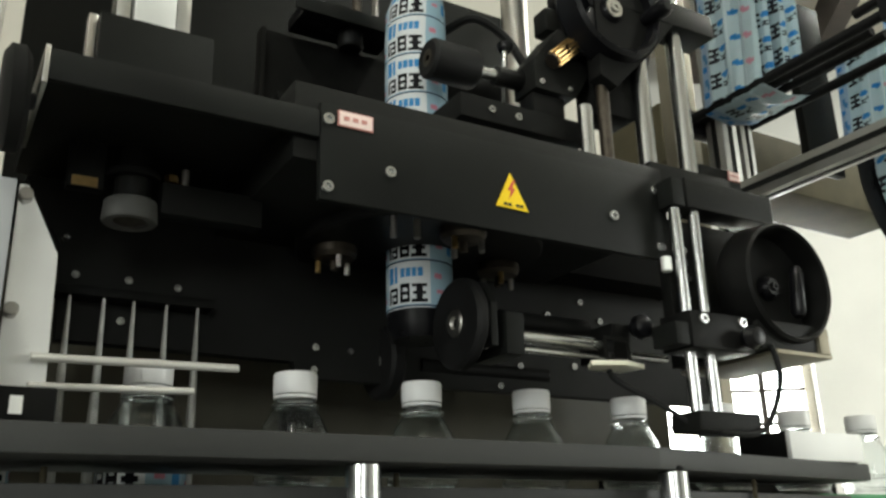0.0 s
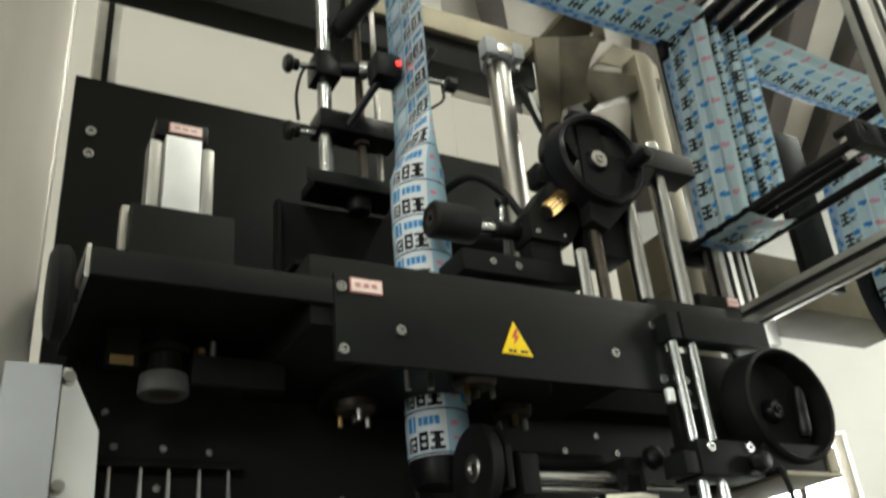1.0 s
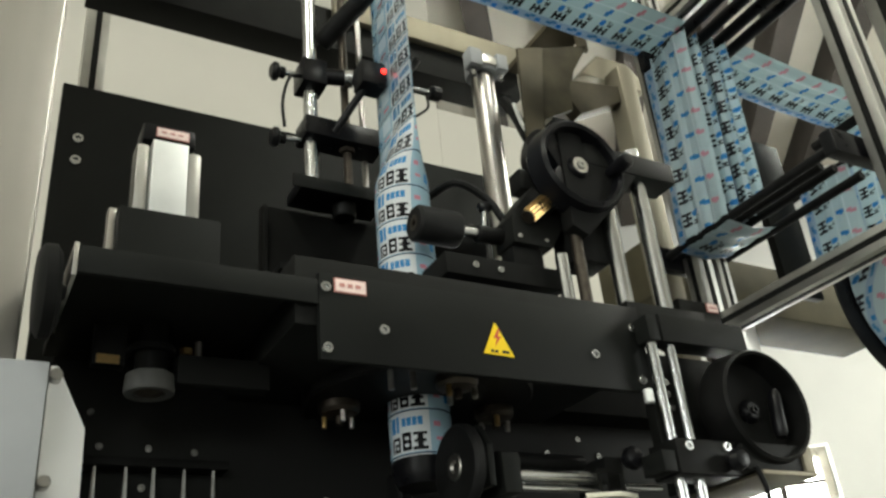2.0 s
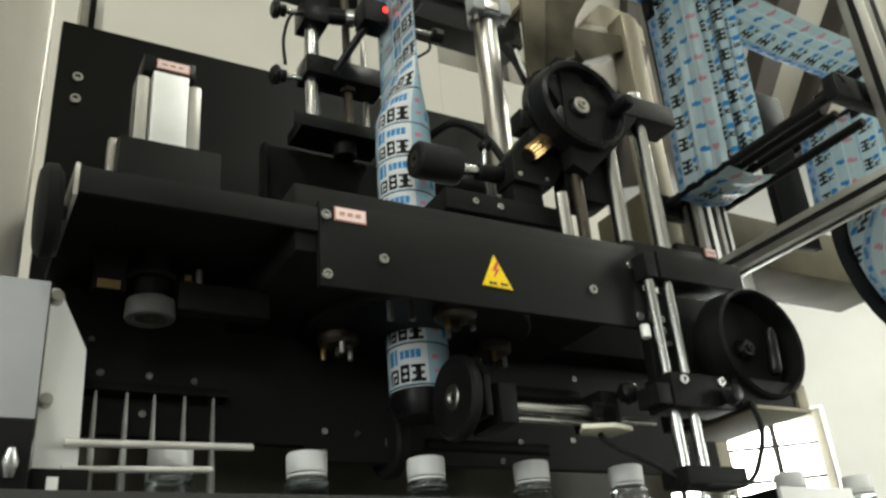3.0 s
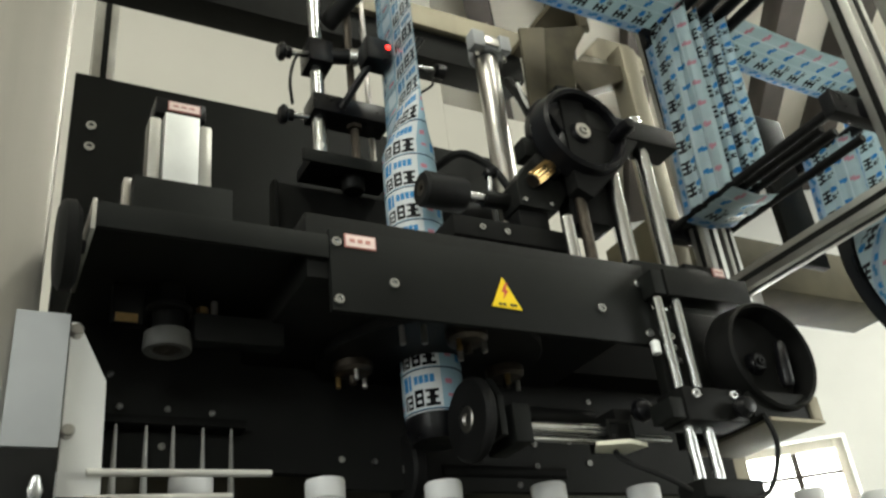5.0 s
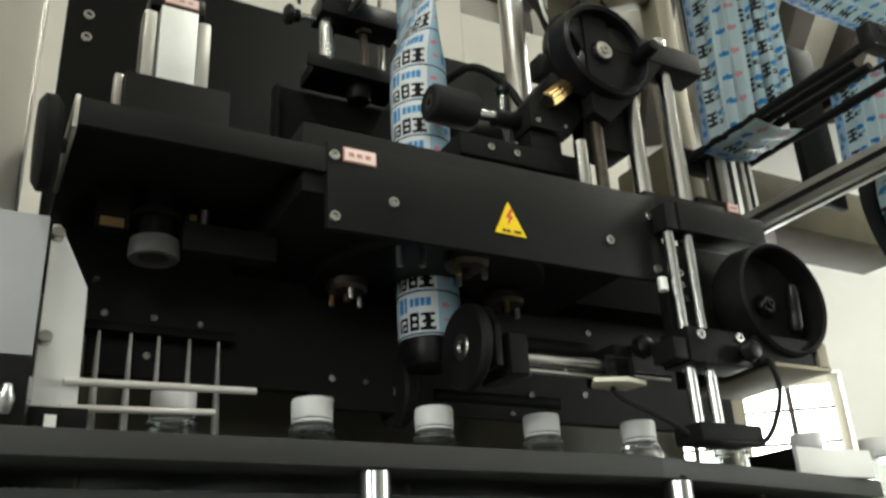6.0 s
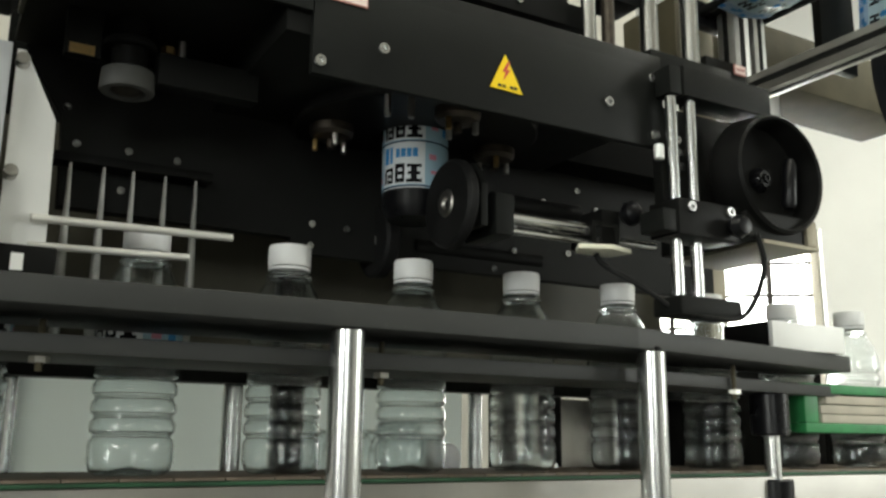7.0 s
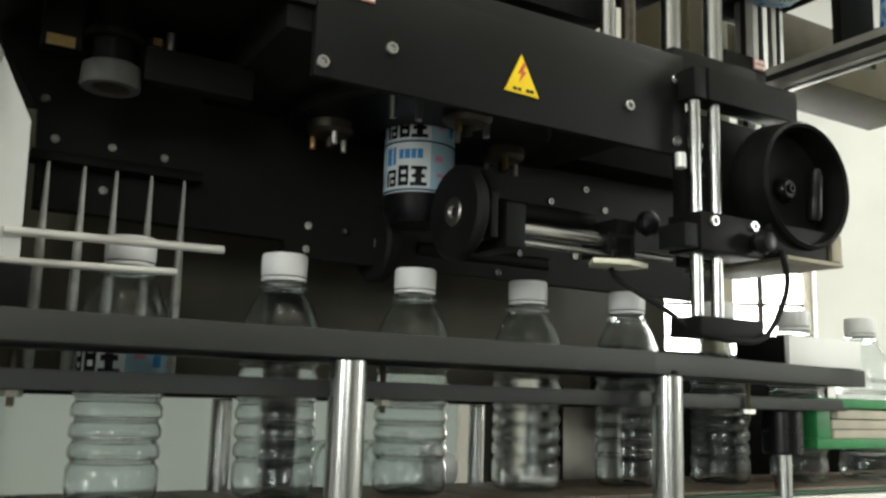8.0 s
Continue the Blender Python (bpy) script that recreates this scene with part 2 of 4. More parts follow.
    nt.links.new(bp.outputs[0], b.inputs["Normal"])
    return m


FILM = film_material("printed_shrink_film", 0.104, 0.044)

FILM_THIN = film_material("flattened_printed_film", 0.104, 0.044, 0.12, clear=0.6)
FILM_WEB = film_material("printed_film_web", 0.1, 0.040, 0.3, True)


# ---- building helpers ----
def thing(name, at, label, category, group="", kind=""):
    ob = new(name)
    ob.empty_display_size = 0.02
    ob.location = at
    return tagged(ob, label, category, group, kind)


def mesh_of(name, bm, material, smooth=35):
    me = bpy.data.meshes.new(name)
    bmesh.ops.recalc_face_normals(bm, faces=bm.faces)
    bm.to_mesh(me)
    bm.free()
    if isinstance(material, (list, tuple)):
        for i in material:
            me.materials.append(i)
    else:
        me.materials.append(material)
    if smooth:
        me.shade_smooth()
        me.set_sharp_from_angle(angle=radians(smooth))
    return me


def root_place(ob):
    while ob.parent:
        ob = ob.parent
    return Vector(ob.location)


def part(name, bm, material, parent, label="", smooth=35):
    """One mesh, built in world metres, under a thing or a part."""
    bmesh.ops.translate(bm, vec=-root_place(parent), verts=bm.verts)
    ob = new(name, mesh_of(name, bm, material, smooth))
    ob.parent = parent
    return tagged(ob, label)


def solid(name, bm, material, label, category, kind="", at=None, group=""):
    """A thing that is a single mesh."""
    if at is not None:
        bmesh.ops.translate(bm, vec=-Vector(at), verts=bm.verts)
    ob = new(name, mesh_of(name, bm, material))
    if at is not None:
        ob.location = at
    return tagged(ob, label, category, group, kind)


def box(x0, x1, y0, y1, z0, z1, bev=0.0015, bm=None, turn=None):
    bm = bm or bmesh.new()
    made = bmesh.ops.create_cube(bm, size=1.0)["verts"]
    for v in made:
        v.co = Vector(((x0 + x1) / 2 + v.co.x * (x1 - x0), (y0 + y1) / 2 + v.co.y * (y1 - y0), (z0 + z1) / 2 + v.co.z * (z1 - z0)))
    if turn:
        bmesh.ops.transform(bm, matrix=turn, verts=made)
    if bev:
        edges = list({e for v in made for e in v.link_edges})
        bmesh.ops.bevel(bm, geom=edges, offset=bev, segments=2, affect="EDGES", profile=0.6)
    return bm


def lathe(profile, base, axis=(0, 0, 1), seg=24, bm=None, arc=1.0, start=0.0):
    """Turns (radius, height) pairs round an axis that starts at base."""
    bm = bm or bmesh.new()
    q = Vector(axis).to_track_quat("Z", "Y")
    base = Vector(base)
    rings = []
    for r, h in profile:
        if r < 1e-7:
            rings.append([bm.verts.new(base + q @ Vector((0, 0, h)))])
        else:
            rings.append([bm.verts.new(base + q @ Vector((r * math.cos(2 * math.pi * i / seg), r * math.sin(2 * math.pi * i / seg), h))) for i in range(seg)])
    for a, b in zip(rings, rings[1:]):
        for i in range(seg):
            j = (i + 1) % seg
            if len(a) == 1 and len(b) == 1:
                continue
            if len(a) == 1:
                bm.faces.new((a[0], b[i], b[j]))
            elif len(b) == 1:
                bm.faces.new((a[i], a[j], b[0]))
            else:
                bm.faces.new((a[i], a[j], b[j], b[i]))
    return bm


def rod(p0, p1, r, ch=None, seg=20, bm=None):
    d = Vector(p1) - Vector(p0)
    n = d.length
    ch = min(r * 0.2, 0.001) if ch is None else ch
    return lathe([(0, 0), (r - ch, 0), (r, ch), (r, n - ch), (r - ch, n), (0, n)], p0, d, seg, bm)


def prism(points, y0, y1, bev=0.0012, plane="xz", bm=None):
    """An outline in a plane, given depth along the third axis."""
    bm = bm or bmesh.new()

    def at(p, d):
        return {"xz": (p[0], d, p[1]), "xy": (p[0], p[1], d), "yz": (d, p[0], p[1])}[plane]

    a = [bm.verts.new(at(p, y0)) for p in points]
    b = [bm.verts.new(at(p, y1)) for p in points]
    bm.faces.new(a)
    bm.faces.new(b[::-1])
    for i in range(len(a)):
        j = (i + 1) % len(a)
        bm.faces.new((a[j], a[i], b[i], b[j]))
    if bev:
        bmesh.ops.bevel(bm, geom=list({e for v in a + b for e in v.link_edges}), offset=bev, segments=2, affect="EDGES", profile=0.6)
    return bm


def cable(points, r, seg=8, steps=6, bm=None):
    """A round cord through points, smoothed."""
    bm = bm or bmesh.new()
    pts = [Vector(p) for p in points]
    ext = [pts[0] * 2 - pts[1]] + pts + [pts[-1] * 2 - pts[-2]]
    line = []
    for i in range(1, len(ext) - 2):
        p0, p1, p2, p3 = ext[i - 1:i + 3]
        for k in range(steps):
            t = k / steps
            line.append(0.5 * ((2 * p1) + (p2 - p0) * t + (2 * p0 - 5 * p1 + 4 * p2 - p3) * t * t + (3 * p1 - p0 - 3 * p2 + p3) * t ** 3))
    line.append(pts[-1])
    rings = []
    side = None
    for i, p in enumerate(line):
        d = (line[min(i + 1, len(line) - 1)] - line[max(i - 1, 0)]).normalized()
        side = (side - d * side.dot(d)).normalized() if side else d.orthogonal().normalized()
        up = d.cross(side)
        rings.append([bm.verts.new(p + (side * math.cos(2 * math.pi * k / seg) + up * math.sin(2 * math.pi * k / seg)) * r) for k in range(seg)])
    for a, b in zip(rings, rings[1:]):
        for k in range(seg):
            bm.faces.new((a[k], a[(k + 1) % seg], b[(k + 1) % seg], b[k]))
    bm.faces.new(rings[0][::-1])
    bm.faces.new(rings[-1])
    return bm


def ring(base, axis, R, r, seg=40, sec=10, bm=None, squash=1.0):
    """A torus round an axis."""
    bm = bm or bmesh.new()
    q = Vector(axis).to_track_quat("Z", "Y")
    rows = []
    for i in range(seg):
        a = 2 * math.pi * i / seg
        rows.append([bm.verts.new(Vector(base) + q @ Vector(((R + r * math.cos(b)) * math.cos(a), (R + r * math.cos(b)) * math.sin(a), r * squash * math.sin(b)))) for b in [2 * math.pi * k / sec for k in range(sec)]])
    for i in range(seg):
        a, b = rows[i], rows[(i + 1) % seg]
        for k in range(sec):
            bm.faces.new((a[k], b[k], b[(k + 1) % sec], a[(k + 1) % sec]))
    return bm


def socket_screw(p, axis, r, parent, name="screw", label=""):
    """A socket cap screw: a domed head with a hexagonal recess."""
    h = r * 0.55
    bm = lathe([(r, -0.0005), (r, h * 0.6), (r * 0.85, h), (r * 0.5, h)], p, axis, 16)
    bm = lathe([(r * 0.5, h), (r * 0.45, h * 0.3), (0, h * 0.3)], p, axis, 6, bm)
    return part(name, bm, CHROME, parent, label)

# ---- the room ----
def room():
    # walls stand at an angle to the machine
    turn = ROOM_TURN

    def wall(name, along, at, lo, hi, openings, material, label):
        """A wall 0.2 m thick with window openings (centre, width, sill, head)."""
        bm = bmesh.new()

        def piece(a0, a1, z0, z1):
            if along == "x":
                box(a0, a1, at - 0.1, at + 0.1, z0, z1, 0, bm)
            else:
                box(at - 0.1, at + 0.1, a0, a1, z0, z1, 0, bm)

        edge = lo
        for c, w, z0, z1 in openings:
            piece(edge, c - w / 2, 0, 3.898)
            piece(c - w / 2, c + w / 2, 0, z0)
            piece(c - w / 2, c + w / 2, z1, 3.898)
            edge = c + w / 2
        piece(edge, hi, 0, 3.898)
        bmesh.ops.transform(bm, matrix=turn, verts=bm.verts)
        return solid(name, bm, material, label, "wall", "structure")

    solid("floor", box(-7, 7, -7, 7, -0.1, 0, 0, turn=turn), FLOORM, "grey concrete workshop floor", "floor", "structure")
    solid("ceiling", box(-6.2, 6.2, -6.3, 4.7, 3.9, 4.0, 0, turn=turn), CEILM, "pale sheeted workshop ceiling", "ceiling", "structure")
    # walls out of view; their openings are added for highlights on polished steel
    wall("wall_west", "y", -6.1, -6.0, 4.38, [(-1.0, 1.6, 1.1, 2.7)], UNSEEN_WALL, "unseen grey wall with an added window opening")
    wall("wall_south", "x", -6.1, -6.2, 6.2, [(-2.2, 1.6, 1.1, 2.7), (1.6, 1.6, 1.1, 2.7)], UNSEEN_WALL, "unseen grey wall with two added window openings")
    wall("wall_east", "y", 6.1, -6.0, 4.38, [(0.5, 1.6, 1.1, 2.7)], WALLM, "unseen off-white wall with an added window opening")
    # north wall with a window opening
    Y = WIN["y"]
    x0, x1, z0, z1 = WIN["x0"], WIN["x1"], WIN["z0"], WIN["z1"]
    bm = box(-6.2, x0, Y, Y + 0.24, 0, 3.9, 0)
    box(x1, 6.2, Y, Y + 0.24, 0, 3.9, 0, bm)
    box(x0, x1, Y, Y + 0.24, 0, z0, 0, bm)
    box(x0, x1, Y, Y + 0.24, z1, 3.9, 0, bm)
    bmesh.ops.transform(bm, matrix=turn, verts=bm.verts)
    solid("wall_north", bm, WALLM, "off-white plastered wall with a barred window", "wall", "structure")
    win = thing("window_1", (0, 0, 0), "bright steel-framed window with thin dark bars", "window", kind="structure")
    bm = bmesh.new()
    for a in (x0, x1 - 0.05):
        box(a, a + 0.05, Y + 0.08, Y + 0.14, z0, z1, 0.004, bm)
    for a in (z0, z1 - 0.05):
        box(x0 + 0.052, x1 - 0.052, Y + 0.08, Y + 0.14, a, a + 0.05, 0.004, bm)
    bmesh.ops.transform(bm, matrix=turn, verts=bm.verts)
    part("window_frame", bm, CEILM, win)
    n = 4
    for i in range(1, n):
        a = x0 + (x1 - x0) * i / n
        bm = box(a - 0.015, a + 0.015, Y + 0.09, Y + 0.13, z0 + 0.052, z1 - 0.052, 0.003, turn=turn)
        part("mullion", bm, WOOD, win)
    for i in range(1, 7):
        a = z0 + (z1 - z0) * i / 7
        bm = box(x0 + 0.052, x1 - 0.052, Y + 0.066, Y + 0.076, a - 0.009, a + 0.009, 0, turn=turn)
        part("bar", bm, WOOD, win)
    bm = box(x0 + 0.05, x1 - 0.05, Y + 0.105, Y + 0.109, z0 + 0.05, z1 - 0.05, 0, turn=turn)
    part("pane", bm, GLASS, win).visible_shadow = False
    bm = box(x0 - 1.5, x1 + 1.5, Y + 1.0, Y + 1.02, z0 - 1.5, z1 + 1.5, 0, turn=turn)
    solid("backdrop", bm, OUTSIDE, "bright overcast daylight outside the window", "backdrop", "structure")
    # unseen battens, added to go with the overhead fill lamps
    for lx, ly in ((-1.9, -1.9), (-0.2, -1.9), (1.7, -0.6), (2.6, 1.8)):
        bm = box(lx - 0.1, lx + 0.1, ly - 0.78, ly + 0.78, 3.57, 3.62, 0.004, turn=turn)
        box(lx - 0.02, lx + 0.02, ly - 0.5, ly + 0.5, 3.62, 3.9, 0, bm, turn)
        solid("fill_batten", bm, WHITE, "unseen white batten added above a fill lamp", "lamp", group="ceiling lights")
    # dark rafters under the ceiling, and a lower partition behind the machine
    for i in range(8):
        x = -0.75 + i * 0.36
        solid("rafter", box(x, x + 0.11, 0.6, 4.38, 3.68, 3.898, 0.005, turn=turn), WOOD, "dark timber rafter under the ceiling", "beam", group="rafters")
    solid("wall_partition", box(-2.6, 0.80, 1.2, 1.32, 0, 3.67, 0), CREAMWALL, "plain off-white partition wall behind the machine", "wall", "structure")
    solid("wall_low", box(0.801, 1.40, 1.2, 1.32, 0, 2.672, 0), CREAMWALL, "lower off-white partition wall", "wall", "structure")


WIN = {"y": 4.4, "x0": 0.45, "x1": 1.57, "z0": 0.8, "z1": 2.12}
room()


# ---- the labelling machine's frame ----
def front_panel():
    t = thing("cutter_housing", (0.0, -0.1, 1.2), "black metal cutter housing with a front cover plate", "machine part")
    part("cover_plate", box(-0.166, 0.190, -0.146, -0.139, 1.199, 1.279, 0.001), ANOD, t, "black anodised cover plate with screws")
    part("top_plate", box(-0.185, 0.196, -0.1385, 0.16, 1.232, 1.297, 0.002), BLACK, t)
    part("right_web", box(0.1965, 0.42, 0.02, 0.0645, 1.235, 1.300, 0.001), DEEP, t)
    for x, z in ((-0.16, 1.265), (-0.16, 1.209), (-0.107, 1.231), (0.1218, 1.233), (0.1768, 1.268), (0.1768, 1.211)):
        socket_screw((x, -0.146, z), (0, -1, 0), 0.0052, t, "screw", "bright steel socket screw")
    return t


def warning_sticker():
    t = thing("warning_sticker", (0.008, -0.1475, 1.22), "yellow triangular electric shock warning sticker", "sticker")
    part("triangle", prism([(-0.0075, 1.2205), (0.0255, 1.2195), (0.008, 1.2525)], -0.1475, -0.1463, 0), YELLOW, t)
    part("flash", prism([(0.010, 1.246), (0.0045, 1.2365), (0.008, 1.2365), (0.0055, 1.2285), (0.0125, 1.2385), (0.009, 1.2385), (0.0125, 1.246)], -0.1481, -0.1476, 0), RED, t, "red flash mark")
    bm = bmesh.new()
    for x in (0.0, 0.0045, 0.0125, 0.0165):
        box(x, x + 0.0032, -0.1481, -0.1476, 1.2222, 1.2246, 0, bm)
    part("caption_bar", bm, INK, t)


def name_label(x0, x1, y, z0, z1):
    t = thing("name_label", ((x0 + x1) / 2, y, z0), "small pale pink label with red border", "label", "name labels")
    part("backing", box(x0, x1, y - 0.0012, y, z0, z1, 0), DULLRED, t)
    part("face", box(x0 + 0.001, x1 - 0.001, y - 0.0018, y - 0.0013, z0 + 0.001, z1 - 0.001, 0), PINK, t)
    bm = bmesh.new()
    w = (x1 - x0) / 5
    for i in range(3):
        a = x0 + w * (0.75 + 1.25 * i)
        box(a, a + w * 0.8, y - 0.0023, y - 0.0019, z0 + 0.005, z1 - 0.005, 0, bm)
    part("writing_bar", bm, DULLRED, t)


def guard_cover():
    t = thing("motor_mount_plate", (-0.26, -0.04, 1.25), "black folded sheet cover with a front lip", "machine part")
    part("lip", box(-0.358, -0.1665, -0.146, -0.141, 1.249, 1.272, 0.001), ANOD, t)
    part("top", box(-0.358, -0.186, -0.1405, 0.064, 1.262, 1.272, 0.001), BLACK, t)
    part("side_edge", box(-0.362, -0.3585, -0.146, -0.03, 1.246, 1.274, 0.0008), STEEL, t, "bare bright cut edge")


def inner_plate():
    t = thing("inner_back_plate", (0, 0.07, 1.1), "black steel plate with a cut corner and screws", "machine part")
    part("plate", prism([(-0.348, 1.261), (-0.348, 1.262), (-0.314, 1.205), (-0.312, 1.121), (-0.10, 1.121), (-0.10, 1.105), (-0.06, 1.105), (0.47, 1.105), (0.47, 1.30)], 0.065, 0.077), PLATE, t)
    for x, z in ((-0.311, 1.211), (-0.301, 1.179), (-0.257, 1.179), (-0.214, 1.177), (-0.261, 1.142), (-0.08, 1.135), (-0.043, 1.134), (-0.081, 1.113), (0.105, 1.15), (0.16, 1.16), (0.21, 1.165), (0.235, 1.14), (0.16, 1.135), (0.25, 1.217), (0.309, 1.242), (0.278, 1.197), (0.201, 1.197), (0.376, 1.236), (0.133, 1.112)):
        socket_screw((x, 0.065, z), (0, -1, 0), 0.004, t)


def back_plate():
    t = thing("tall_back_plate", (0, 0.38, 1.2), "tall black powder-coated backing plate", "machine part")
    part("plate", box(-0.353, 0.43, 0.38, 0.392, 1.0, 1.822, 0.002), ANOD, t)
    for z in (1.725, 1.687):
        socket_screw((-0.324, 0.38, z), (0, -1, 0), 0.0085, t)


def servo_motor():
    t = thing("servo_motor", (-0.265, 0.02, 1.37), "natural aluminium servo motor on a black mount", "motor")
    part("mount", box(-0.312, -0.212, 0.0, 0.06, 1.2725, 1.400, 0.002), ANOD, t, "black mounting block")
    part("mount_flange", box(-0.320, -0.3125, 0.010, 0.022, 1.2725, 1.401, 0.001), STEEL, t)
    part("body", box(-0.284, -0.247, 0.004, 0.045, 1.4005, 1.488, 0.002), ALU_MATT, t)
    for x0, x1 in ((-0.299, -0.285), (-0.246, -0.232)):
        part("fin", box(x0, x1, 0.010, 0.034, 1.4005, 1.484, 0.004), ALU, t)
    part("end_cap", box(-0.294, -0.240, 0.008, 0.04, 1.4885, 1.510, 0.003), PLASTIC, t)
    name_label(-0.281, -0.247, 0.0075, 1.493, 1.505)


front_panel()
warning_sticker()
name_label(-0.152, -0.122, -0.146, 1.2615, 1.275)
guard_cover()
inner_plate()
back_plate()
servo_motor()


# ---- front guide shelf, posts, conveyor ----
def guide_shelf():
    t = thing("guide_shelf", (0, -0.15, 1.0), "long black guide bar along the conveyor", "guide rail")
    part("upper_bar", prism([(-0.75, -0.172), (0.125, -0.172), (0.50, -0.100), (0.50, -0.045), (-0.75, -0.045)], 1.006, 1.0235, 0.001, "xy"), SHELFM, t)
    part("lower_bar", prism([(-0.75, -0.140), (0.13, -0.140), (0.52, -0.070), (0.52, -0.045), (-0.75, -0.045)], 0.980, 0.992, 0.001, "xy"), SHELFM, t)
    part("rear_lower_bar", box(-0.75, 0.42, 0.045, 0.075, 0.976, 0.990, 0.001), BLACK, t)
    for x in (-0.33, -0.086, 0.19, 0.30):
        part("bolt", rod((x, -0.113, 0.970), (x, -0.113, 1.004), 0.0022), SHADED_STEEL, t, "small steel bolt")
        part("nut", lathe([(0.0065, 0), (0.0065, 0.004), (0, 0.004)], (x, -0.113, 0.9755), (0, 0, 1), 6), STEEL, t)
    return t


def chrome_post(x, y, z0, z1, r, group="chrome posts"):
    t = thing("support_post", (x, y, z0), "polished chrome steel support post", "post", group)
    part("shaft", rod((x, y, z0), (x, y, z1), r, seg=28), CHROME, t)
    part("collar", rod((x, y, z1), (x, y, z1 + 0.004), r * 0.8, seg=20), BLACK_OX, t)
    return t


def conveyor():
    t = thing("conveyor", (0, 0, 0.8), "bottle conveyor with chain plates and a steel side rail", "conveyor")
    part("side_rail", box(-1.2, 1.6, -0.092, -0.070, 0.80, 0.8950, 0.002), RAILM, t)
    part("rear_rail", box(-1.2, 1.6, 0.075, 0.09, 0.82, 0.889, 0.002), STEEL, t)
    part("wear_strip", box(-1.2, 1.6, -0.084, -0.071, 0.8952, 0.8982, 0.0008), WEARSTRIP, t, "green plastic wear strip")
    part("bed", box(-1.2, 1.6, -0.0695, 0.0745, 0.85, 0.889, 0.002), BLACK, t)
    for x in (-0.9, 1.3):
        part("leg", box(x, x + 0.05, -0.06, 0.06, 0.0, 0.85, 0.003), STEEL, t)
    first = None
    for i in range(72):
        x = -1.18 + i * 0.0381
        if first is None:
            bm = prism([(x, -0.068), (x + 0.0371, -0.068), (x + 0.0371, 0.068), (x, 0.068)], 0.8915, 0.9, 0.0008, "xy")
            first = part("chain_plate", bm, BELT, t)
        else:
            ob = new("chain_plate", first.data)
            ob.parent, ob.location = t, (i * 0.0381, 0, 0)


guide_shelf()
chrome_post(-0.135, -0.158, 0.55, 1.0055, 0.0125)
chrome_post(0.150, -0.159, 0.55, 1.0055, 0.0125)
conveyor()


# ---- bottles ----
def bottle_mesh():
    """Half-litre bottle with a ribbed body: outer skin and inner skin."""
    H = 0.195
    prof = [(0.0, 0.006), (0.018, 0.003), (0.026, 0.0), (0.0305, 0.003), (0.0325, 0.010)]
    z = 0.018
    for i in range(7):
        prof += [(0.0322, z), (0.0326, z + 0.004), (0.0318, z + 0.008), (0.0298, z + 0.0105), (0.0300, z + 0.0125)]
        z += 0.0145
    prof += [(0.0325, z), (0.0325, z + 0.012), (0.031, z + 0.019), (0.027, z + 0.030), (0.021, z + 0.041), (0.0172, z + 0.047), (0.0168, 0.1762)]
    inner = [(max(r - 0.0007, 0), h + 0.0006) for r, h in prof]
    return prof, inner


def bottle(x, y, z=0.9, axis=(0, 0, 1), group="bottles on the conveyor", label="clear ribbed plastic bottle with a white cap"):
    t = thing("plastic_bottle", (x, y, z), label, "bottle", group)
    prof, inner = bottle_mesh()
    part("body", lathe(prof + inner[::-1], (x, y, z), axis, 28), PET, t)
    part("cap", lathe([(0, 0.1765), (0.0182, 0.1765), (0.0188, 0.178), (0.0188, 0.193), (0.0178, 0.195), (0, 0.1953)], (x, y, z), axis, 40), CAP, t, "white screw cap")
    part("cap_ring", lathe([(0.0172, 0.1725), (0.0184, 0.173), (0.0184, 0.1752), (0.0172, 0.1756)], (x, y, z), axis, 32), CAP, t, "white tamper ring")
    part("neck_flange", lathe([(0.0172, 0.1655), (0.0205, 0.166), (0.0205, 0.168), (0.0172, 0.1685)], (x, y, z), axis, 32), PET, t)
    return t


labelled = bottle(-0.247, 0.0, label="clear ribbed plastic bottle wearing a printed neck sleeve")
bm = bmesh.new()
uvl = bm.loops.layers.uv.new("UVMap")
rows = [[bm.verts.new((-0.247 + r * math.cos(math.tau * i / 40), r * math.sin(math.tau * i / 40), 0.9 + h)) for i in range(40)] for r, h in ((0.0334, 0.086), (0.0334, 0.115), (0.0325, 0.13))]
for r in range(2):
    for i in range(40):
        f = bm.faces.new((rows[r][i], rows[r][(i + 1) % 40], rows[r + 1][(i + 1) % 40], rows[r + 1][i]))
        for loop, (k, q) in zip(f.loops, ((i, r), (i + 1, r), (i + 1, r + 1), (i, r + 1))):
            loop[uvl].uv = (k / 40 * 0.208, 0.022 * q)
part("label_sleeve", bm, FILM, labelled, "printed blue and white sleeve")
copy_thing(labelled, pose(-0.372, 0, 0.9, 0, 0, 70))
first_bottle = bottle(0.0, 0.0)
for x in (-0.124, 0.125, 0.252, 0.385, 0.515, 0.642, 0.77):
    copy_thing(first_bottle, pose(x, 0, 0.9, 0, 0, 40 * x * 100))


